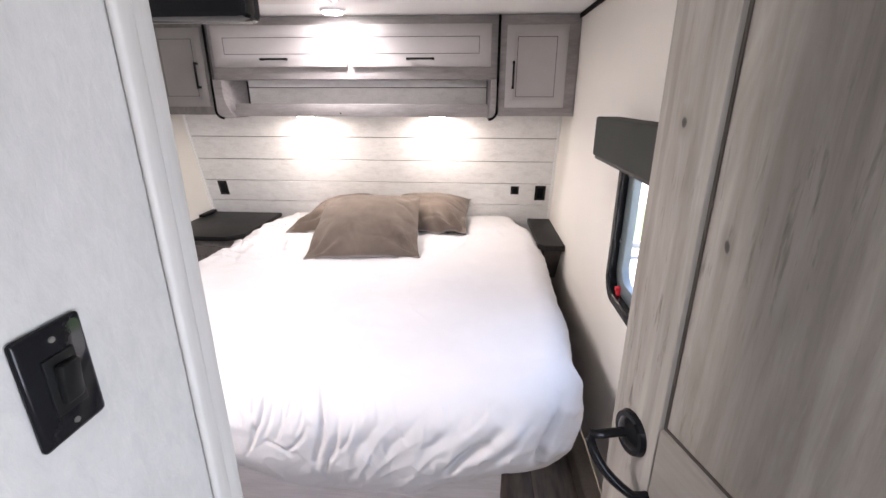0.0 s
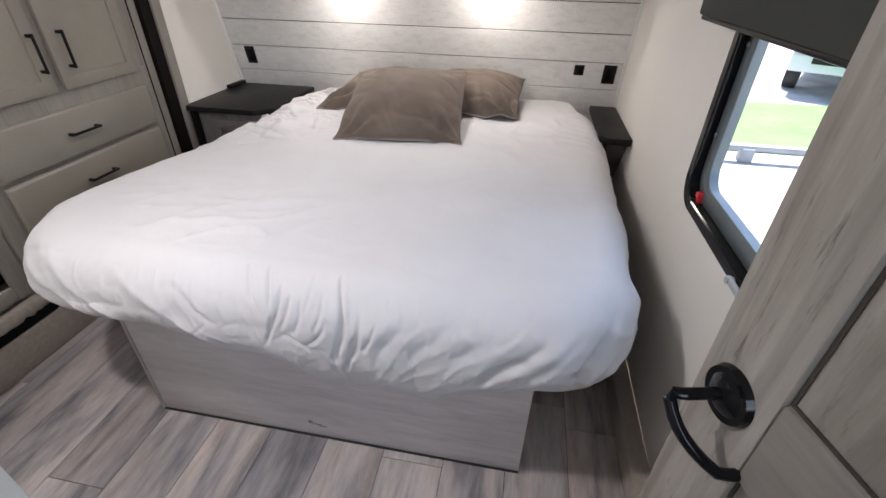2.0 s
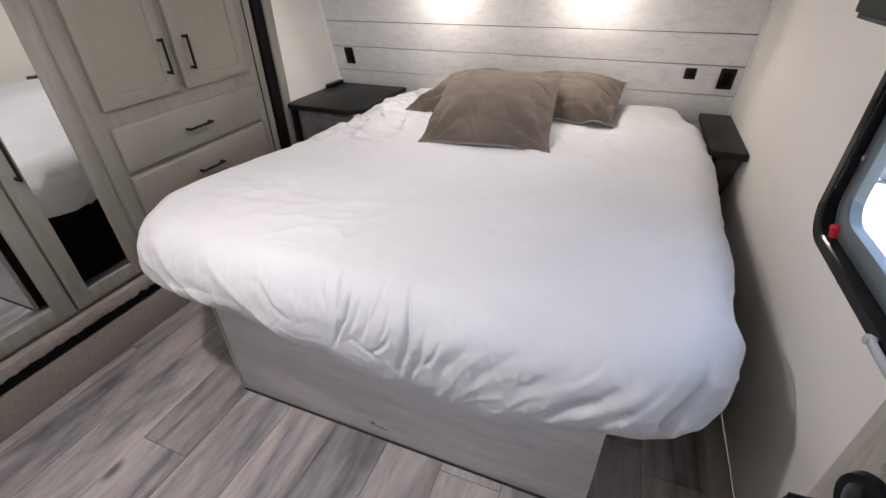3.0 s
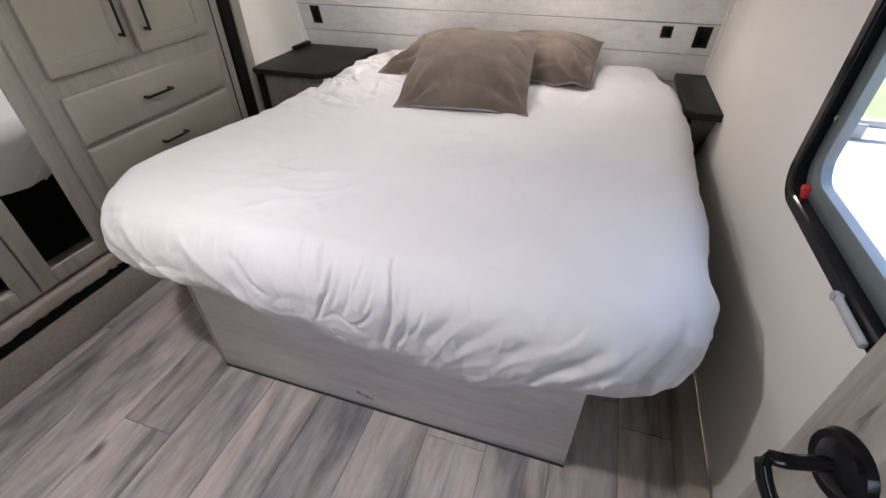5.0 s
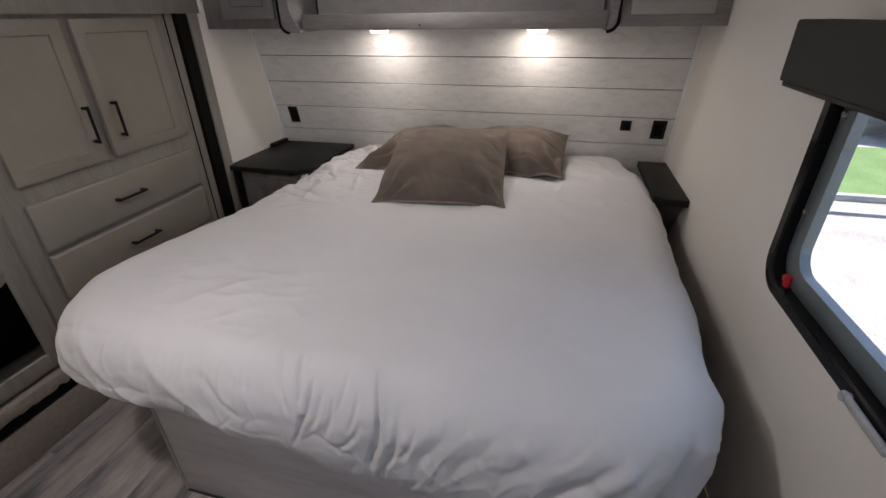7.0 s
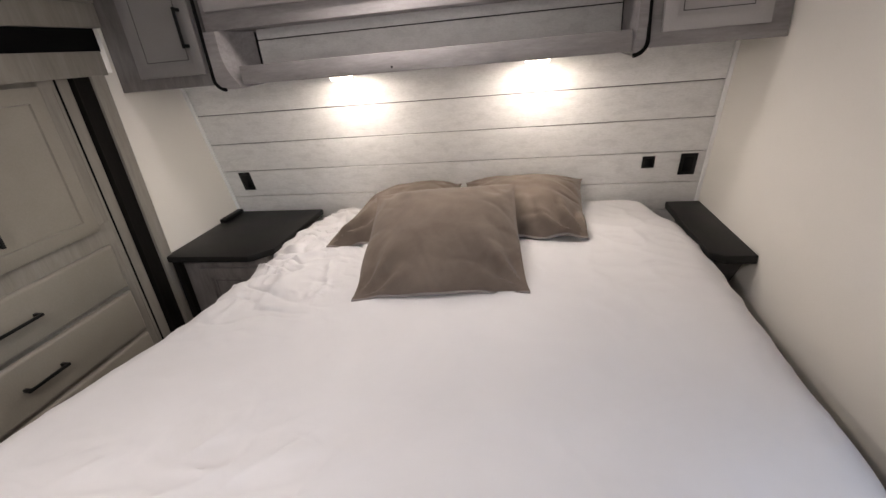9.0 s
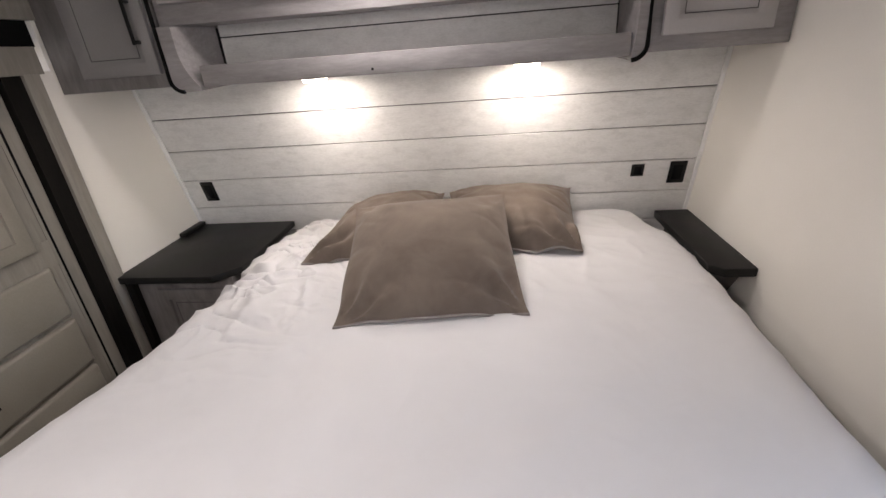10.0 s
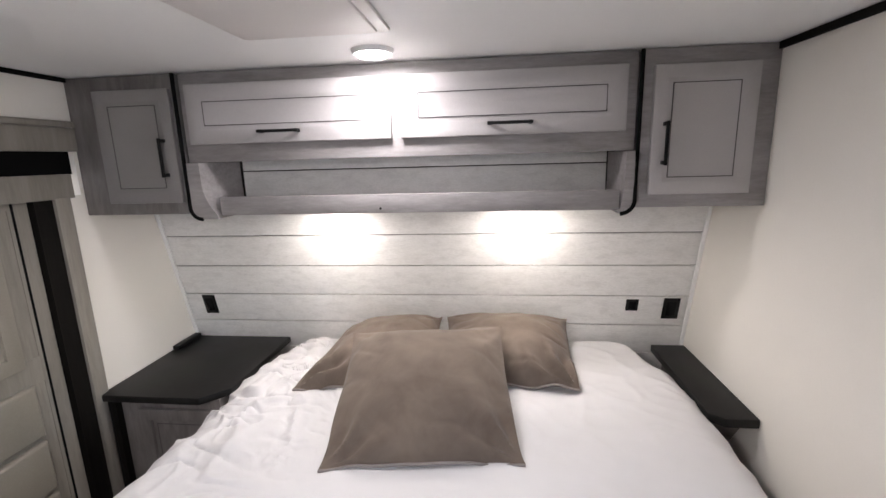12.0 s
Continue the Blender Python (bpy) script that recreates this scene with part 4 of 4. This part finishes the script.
def crease(x, z, xa, za, xb, zb, deep, wide):
    """A pressed fold along a line on the hanging front: a narrow valley with a raised lip on one side."""
    dx, dz = xb - xa, zb - za
    size = math.hypot(dx, dz)
    k = ((x - xa) * dx + (z - za) * dz) / size
    if k < -0.03 or k > size + 0.03:
        return 0.0
    off = ((x - xa) * dz - (z - za) * dx) / size + 0.006 * math.sin(k * 40)
    taper = smooth(k, -0.02, size * 0.35) * smooth(size + 0.03 - k, 0, size * 0.4)
    return taper * deep * (0.25 * math.exp(-((off + 1.9 * wide) / (1.4 * wide)) ** 2) - math.exp(-(off / wide) ** 2))


def cover():
    bm, rings = bmesh.new(), []
    outline = perimeter()
    c = Vector((BX, 1.85, 0))
    n_in, n_arc, n_drop = 84, 26, 44
    hem = [(-1.30, 0.52), (-0.98, 0.515), (-0.78, 0.520), (-0.46, 0.460), (-0.20, 0.388), (0.06, 0.380), (0.22, 0.440), (0.34, 0.478), (0.45, 0.462), (0.60, 0.50)]
    for j in range(1, n_in + n_arc + n_drop + 4):
        row = []
        for k, (p, nrm) in enumerate(outline):
            head = smooth(p.y, 2.5, 2.75)
            front = max(0.0, -nrm.y)
            z_hem = steps_between(p.x, hem) if p.y < 1.25 else 0.51 + (0.05 if nrm.x < 0 else 0.02) * math.sin(p.y * 5)
            drop = max(0.03, BT - R - z_hem)
            a, d = 0.0, 0.0
            if j <= n_in:
                f = 1 - (1 - j / n_in) ** 1.3
                q = c + (p - c) * f
                q.z = BT
                out = Vector((0, 0, 1))
            else:
                a = radians(90 * min(1, (j - n_in) / n_arc))
                rr = R * (1 - 0.75 * head)
                q = p + nrm * rr * math.sin(a)
                q.z = BT - R * (1 - math.cos(a))
                out = nrm * math.sin(a) + Vector((0, 0, math.cos(a)))
                if j > n_in + n_arc:
                    d = min(1, (j - n_in - n_arc) / n_drop)
                    s = noise.noise(Vector((p.x * 5, p.y * 5, 3.0))) + 0.2 * noise.noise(Vector((p.x * 9, p.y * 9, 8.0 + d)))
                    q.z -= drop * d
                    q += nrm * ((0.010 * math.sin(math.pi * d) + 0.016 * s * d) * (1 - head) - 0.050 * d * d * front)
                    over = j - n_in - n_arc - n_drop
                    if over > 0:
                        q -= nrm * 0.010 * over
                        q.z += 0.008 * over * over - 0.010
            e = q.copy()
            w = 0.009 * noise.noise(Vector((e.x * 1.8, e.y * 1.6, 1))) + 0.004 * noise.noise(Vector((e.x * 5, e.y * 3.5, 2))) + 0.003 * fold(e.x * 2.2 + e.y, e.y * 3.1 - e.x, 51, 3.0) + 0.0008 * fold(e.x * 7 + e.y * 2, e.y * 5 - e.x * 3, 53, 4.0)
            # crumples beside the nightstand and round the pillows
            crum = smooth(-e.x, 0.55, 0.88) * smooth(e.y, 1.5, 2.15)
            wx = e.x + 0.05 * noise.noise(Vector((e.x * 6, e.y * 6, 71)))
            wy = e.y + 0.05 * noise.noise(Vector((e.x * 6, e.y * 6, 77)))
            w += crum * (0.018 * fold(wx * 7 + wy * 2, wy * 6, 4, 3.2) - 0.015 * fold(wx * 5 - wy * 8, wy * 9 + wx * 4, 44, 4.2) + 0.007 * fold(wx * 14, wy * 12, 41, 3.2))
            near = smooth(e.y, 1.85, 2.25) * (1 - crum)
            w += near * (0.007 * fold(e.x * 5, e.y * 6 + e.x * 3, 5, 2.6) + 0.003 * fold(e.x * 9 + e.y * 6, e.y * 8, 47, 2.8))
            # a soft swirl of creases on the top near the foot
            swirl = math.exp(-((e.x + 0.66) / 0.32) ** 2 - ((e.y - 1.18) / 0.18) ** 2)
            w += swirl * (0.009 * fold(e.x * 4.5, e.y * 8 - e.x * 3, 9, 2.6) + 0.004 * fold(e.x * 7 + e.y * 2, e.y * 11 - e.x * 5, 29, 3.4))
            side = smooth(-e.x, 0.80, 1.05) * smooth(1.9 - e.y, 0.0, 0.5) * smooth(a, 0.2, 0.9)
            w += side * (0.004 * fold(e.x * 5 + e.y * 6, e.y * 4 - e.z * 9, 31, 3.0) - 0.004 * fold(e.y * 9 + e.z * 5, e.z * 6, 33, 3.6))
            # the hanging front: short upright pleats, then long slanting folds
            hang = front * smooth(a, 0.35, 1.2) * (1 - 0.65 * smooth(d, 0.55, 1.0))
            pleats = math.exp(-((e.x + 0.34) / 0.20) ** 2)
            slant = smooth(e.x, -0.30, 0.0)
            w += hang * pleats * 0.0016 * fold(e.x * 13 + e.z * 2.0, e.z * 5.0, 6, 3.4)
            for xa, za, xb, zb, deep, wide in CREASES:
                if abs(e.x - xa) < 0.25 and front > 0.2 and a > 0.2:
                    w += front * crease(e.x, e.z, xa, za, xb, zb, deep, wide)
            w += hang * slant * (0.005 * fold((e.x - 1.1 * e.z) * 6.5, (e.x + e.z) * 2.0, 11, 2.6) + 0.003 * fold((e.x - 0.8 * e.z) * 13, (e.x + e.z) * 4.0, 61, 3.0))
            w += front * smooth(a, 0.3, 1.0) * 0.0022 * (fold(e.x * 17 + e.z * 6, e.z * 11, 63, 3.4) - fold(e.x * 12 - e.z * 14, e.z * 9 + e.x * 5, 65, 3.6))
            w += hang * (1 - slant) * (1 - pleats) * 0.008 * fold(e.x * 5 + e.z * 7, e.z * 4, 14, 2.2)
            corner = smooth(e.x, 0.30, 0.52) * smooth(1.35 - e.y, 0.05, 0.3) * smooth(a, 0.5, 1.3)
            w += corner * 0.006 * fold(e.z * 14 + e.x * 4, e.y * 5, 21, 2.4)
            w += abs(nrm.x) * smooth(a, 0.6, 1.4) * (1 - head) * 0.006 * fold(e.y * 5 + e.z * 6, e.z * 4, 23, 2.2)
            q += out * w * (0.25 if head > 0.5 and j > n_in else 1)
            q.y = min(q.y, LEAN_Y(q.z) - 0.006)
            row.append(bm.verts.new(q))
        rings.append(row)
    m = len(outline)
    mid_v = bm.verts.new((c.x, c.y, rings[0][0].co.z))
    for k in range(m):
        bm.faces.new((mid_v, rings[0][k], rings[0][(k + 1) % m]))
    for ra, rb in zip(rings, rings[1:]):
        for k in range(m):
            bm.faces.new((ra[k], rb[k], rb[(k + 1) % m], ra[(k + 1) % m]))
    ring = [v.co.copy() for v in rings[n_in + n_arc + n_drop]]
    return bm, ring + ring[:1]


spread = thing("bed_cover", (BX, 1.85, 0.70), "rumpled white cotton cover over the bed", "bedding")
sheet, hem_line = cover()
part("sheet", sheet, M_SHEET, spread)
part("hem", tube(hem_line, 0.004, 6), M_SHEET, spread, "rolled white hem")


def pillow(name, corners, thick, label, seed, rumple=1.0):
    """A square cushion between four corners (front left, front right, back right, back left), pinched at the edges."""
    a, b, c, d = [Vector(p) for p in corners]
    up = (b - a).cross(d - a).normalized()
    n = 72
    bm = bmesh.new()
    grids = []
    for s in (1, -1):
        g = []
        for i in range(n + 1):
            row = []
            for j in range(n + 1):
                u, v = i / n, j / n
                pu, pv = 2 * u - 1, 2 * v - 1
                body = max(0, 1 - abs(pu) ** 2.6) ** 0.72 * max(0, 1 - abs(pv) ** 2.6) ** 0.72
                # the sides draw in between the corners, which stand out as small ears
                iu = 0.5 + pu / 2 * (1 - 0.035 * (1 - pv ** 4) + 0.012 * (pu * pv) ** 8)
                iv = 0.5 + pv / 2 * (1 - 0.035 * (1 - pu ** 4) + 0.012 * (pu * pv) ** 8)
                rim_w = (abs(pu) ** 3 + abs(pv) ** 3) * 0.5
                iu += 0.020 * rim_w * noise.noise(Vector((u * 3, v * 3, seed + 21)))
                iv += 0.020 * rim_w * noise.noise(Vector((u * 3, v * 3, seed + 33)))
                p = a.lerp(b, iu).lerp(d.lerp(c, iu), iv)
                p += up * 0.026 * rim_w * noise.noise(Vector((u * 4, v * 4, seed + 40)))
                wr = 0.010 * noise.noise(Vector((u * 2.2, v * 2.2, seed)))
                # long creases run in from the sides and the lower edge
                edge = smooth(max(abs(pu), -pv), 0.45, 0.85)
                wr -= rumple * 0.013 * fold(u * 2.2 + v * 5, v * 1.4 - u * 2, seed + 9, 3.4) * body * edge
                wr -= rumple * 0.012 * fold(u * 6 + v * 2, v * 1.6, seed + 17, 3.8) * body * smooth(-pv, 0.2, 0.8)
                # folds fan out of the corners
                for cu, cv in ((-1, -1), (1, -1), (1, 1), (-1, 1)):
                    du, dv = pu - cu, pv - cv
                    far = math.hypot(du, dv)
                    if 0.02 < far < 1.1:
                        ang = math.atan2(dv, du)
                        wr += rumple * (0.016 if cv < 0 else 0.004) * math.sin(ang * 9 + 3 * noise.noise(Vector((cu * 3 + seed, cv * 3, far * 2)))) * smooth(far, 0.03, 0.3) * smooth(1.1 - far, 0, 0.75)
                wr += rumple * 0.003 * noise.noise(Vector((u * 11, v * 9, seed + 3))) * body
                wr += 0.005 * fold(u * 4 - v * 3, v * 3, seed + 15, 3.0) * body * edge
                p = p + up * (s * body * thick * (0.62 if s > 0 else 0.38) + (wr if s > 0 else 0))
                row.append(p)
            g.append(row)
        grids.append(g)
    vs = {}
    for s in (0, 1):
        for i in range(n + 1):
            for j in range(n + 1):
                rim = i in (0, n) or j in (0, n)
                key = (0 if rim else s, i, j)
                if key not in vs:
                    vs[key] = bm.verts.new(grids[0 if rim else s][i][j])
        for i in range(n):
            for j in range(n):
                q = [vs[(0 if (x in (0, n) or y in (0, n)) else s, x, y)] for x, y in ((i, j), (i + 1, j), (i + 1, j + 1), (i, j + 1))]
                bm.faces.new(q if s == 0 else q[::-1])
    base = (a + b + c + d) / 4
    ob = thing(name, base, label, "pillow", "pillows on the bed")
    part("cushion", bm, M_PILLOW, ob)
    rim = [grids[0][i][0] for i in range(n + 1)]
    part("piping", tube([p + Vector((0, -0.004, -0.002)) for p in rim], 0.0045, 8), M_PIPING, ob, "pale seam edge")


pillow("pillow", [(-0.82, 2.29, 0.755), (-0.30, 2.36, 0.755), (-0.325, 2.79, 0.848), (-0.74, 2.78, 0.808)], 0.17, "taupe velvet pillow leaning on the headboard wall", 2.0, 1.3)
pillow("pillow", [(-0.29, 2.38, 0.755), (0.205, 2.34, 0.755), (0.228, 2.76, 0.855), (-0.30, 2.79, 0.848)], 0.17, "taupe velvet pillow leaning on the headboard wall", 7.0, 1.3)
pillow("pillow", [(-0.57, 1.895, 0.745), (-0.015, 1.955, 0.745), (-0.065, 2.46, 0.935), (-0.63, 2.44, 0.908)], 0.165, "taupe velvet pillow lying in front of two others", 12.0, 0.8)

# ---- outside ----
GZ = -0.75
structure("ground", box(-60, 200, -120, 120, GZ - 0.2, GZ), M_GRAVEL, "pale gravel yard in full sun", "ground")
structure("lawn", box(-2, 40, 6.7, 9.6, GZ, GZ + 0.03), M_GRASS, "mown green grass strip", "grass")
structure("far_lawn", box(-30, 80, 24, 110, GZ, GZ + 0.03), M_GRASS, "far green lawn", "grass")
solo("wheel_stop", join(box(1.9, 4.35, 6.28, 6.38, GZ + 0.14, GZ + 0.22, 0.02), *[box(x, x + 0.16, 6.25, 6.41, GZ, GZ + 0.18, 0.02) for x in (2.0, 3.1, 4.18)]), M_CONC, "grey parking rail beside the grass", "rail")


def parked_car(base, turn, label):
    car = thing("parked_car", base, label, "car")
    m = Matrix.Translation(base) @ Matrix.Rotation(radians(turn), 4, "Z")
    def hull(prof, half, inset):
        bm = bmesh.new()
        a = [bm.verts.new((-half + (inset if z > 1.05 else 0), y, z)) for y, z in prof]
        b = [bm.verts.new((half - (inset if z > 1.05 else 0), y, z)) for y, z in prof]
        bm.faces.new(a), bm.faces.new(b[::-1])
        for k in range(len(prof)):
            bm.faces.new((a[k], a[(k + 1) % len(prof)], b[(k + 1) % len(prof)], b[k]))
        bmesh.ops.recalc_face_normals(bm, faces=bm.faces)
        bmesh.ops.bevel(bm, geom=bm.edges[:], offset=0.05, segments=2, affect="EDGES", profile=0.5)
        return moved(bm, m)
    part("body", hull([(-2.5, 0.45), (-2.5, 0.95), (-2.4, 1.05), (2.5, 1.05), (2.6, 0.9), (2.6, 0.45)], 0.95, 0), M_CAR, car)
    cab = part("cab", hull([(-1.0, 1.03), (-0.85, 1.65), (0.75, 1.70), (1.35, 1.03)], 0.88, 0.10), M_CAR, car)
    part("windscreen", hull([(-0.92, 1.10), (-0.80, 1.58), (0.72, 1.62), (1.30, 1.10)], 0.90, 0.10), M_CARGLASS, cab)
    part("grille", moved(box(-0.6, 0.6, 2.57, 2.63, 0.62, 0.86, 0.02), m), M_BLACK, car)
    for s in (-1, 1):
        part("headlight", moved(box(s * 0.78 - 0.14, s * 0.78 + 0.14, 2.55, 2.62, 0.74, 0.90, 0.03), m), M_GREYPL, car)
        for y in (-1.6, 1.65):
            wheel = part("wheel", moved(rod((s * 0.98, y, 0.36), (s * 0.74, y, 0.36), 0.36, None, 24), m), M_TYRE, car)
            part("rim", moved(rod((s * 0.99, y, 0.36), (s * 0.975, y, 0.36), 0.22, None, 20), m), M_CHROME, wheel)


parked_car((7.4, 12.3, GZ), 150, "silver pickup truck parked beyond the grass")
parked_car((14.5, 20.0, GZ), 200, "silver pickup truck parked further off")


def tree(x, y, tall, seed):
    rnd = random.Random(seed)
    ob = thing("tree", (x, y, GZ), "leafy green tree beyond the grass", "tree", "trees beyond the yard")
    part("trunk", join(rod((x, y, GZ), (x, y, GZ + tall * 0.55), 0.22, 0.12, 10), *[rod((x, y, GZ + tall * (0.3 + 0.05 * k)), (x + rnd.uniform(-1, 1) * tall * 0.25, y + rnd.uniform(-1, 1) * tall * 0.25, GZ + tall * rnd.uniform(0.55, 0.8)), 0.08, 0.03, 8) for k in range(5)]), M_BARK, ob)
    verts, faces = [], []
    lobes = [(x + rnd.gauss(0, tall * 0.17), y + rnd.gauss(0, tall * 0.17), GZ + tall * rnd.uniform(0.42, 0.95), tall * rnd.uniform(0.10, 0.2)) for _ in range(16)]
    for k in range(2600):
        cx, cy, cz, r = lobes[k % 16]
        d = Vector((rnd.gauss(0, 1), rnd.gauss(0, 1), rnd.gauss(0, 0.8))).normalized() * r * rnd.uniform(0.6, 1.1)
        p, s = Vector((cx, cy, cz)) + d, rnd.uniform(0.08, 0.18)
        q = Euler((rnd.uniform(0, 6), rnd.uniform(0, 6), rnd.uniform(0, 6))).to_matrix()
        i = len(verts)
        verts += [p + q @ Vector(o) * s for o in ((-1, 0, 0), (0, -0.5, 0.1), (1, 0, 0), (0, 0.5, 0.1))]
        faces.append((i, i + 1, i + 2, i + 3))
    me = bpy.data.meshes.new("crown")
    me.from_pydata([(v - Vector((x, y, GZ))) * UNIT for v in verts], [], faces)
    me.materials.append(M_LEAF)
    crown = new("crown", me)
    crown.parent = ob


for k, (x, y, h) in enumerate(((20, 27, 8), (14, 34, 9), (24, 38, 8), (30, 34, 10), (9, 40, 9))):
    tree(x, y, h, 40 + k)

# ---- planks of wall and floor ----
ROW0, PITCH = 0.955, 0.1455
for k in range(-7, 7):
    z0 = max(0.0, ROW0 + k * PITCH + 0.002)
    z1 = min(1.87, ROW0 + (k + 1) * PITCH - 0.002)
    if z1 - z0 < 0.02 or z0 > 1.39:
        continue
    bm = box(XL + 0.001, XR - 0.001, 0, 0.014, z0, z1)
    bmesh.ops.bevel(bm, geom=[e for e in bm.edges if all(v.co.y < 0.001 for v in e.verts)], offset=0.0015, segments=1, affect="EDGES")
    for v in bm.verts:
        v.co.y += LEAN_Y(v.co.z)
    part("plank", bm, M_SHIP, wall_north, "", False)

PW, PL = 0.205, 1.22
pb = box(0, PW - 0.0022, 0, PL - 0.0022, -0.004, 0.0)
plank_mesh = finish("plank", pb, M_FLOOR, False)
rng = random.Random(5)
OFFS = [0.33, 0.93, 0.13, 0.695, 0.40, 1.05, 0.738, 0.2, 0.86, 0.55, 0.10, 0.95, 0.42]
i = 0
x = -0.102 - 10 * PW
while x < XR - 0.02:
    y = -1.6 + OFFS[i % len(OFFS)] - PL
    while y < 2.75:
        a, b = max(y, -1.6), min(y + PL, 2.78)
        if b - a > 0.03:
            if b - a > PL - 0.001 and x + PW < XR:
                ob = new("plank", plank_mesh)
                ob.location = Vector((x, y, 0)) * UNIT
                ob.parent = floor
            else:
                part("plank", box(x, min(x + PW - 0.0022, XR), a, b - 0.0022, -0.004, 0.0), M_FLOOR, floor, "", False)
        y += PL
    x += PW
    i += 1
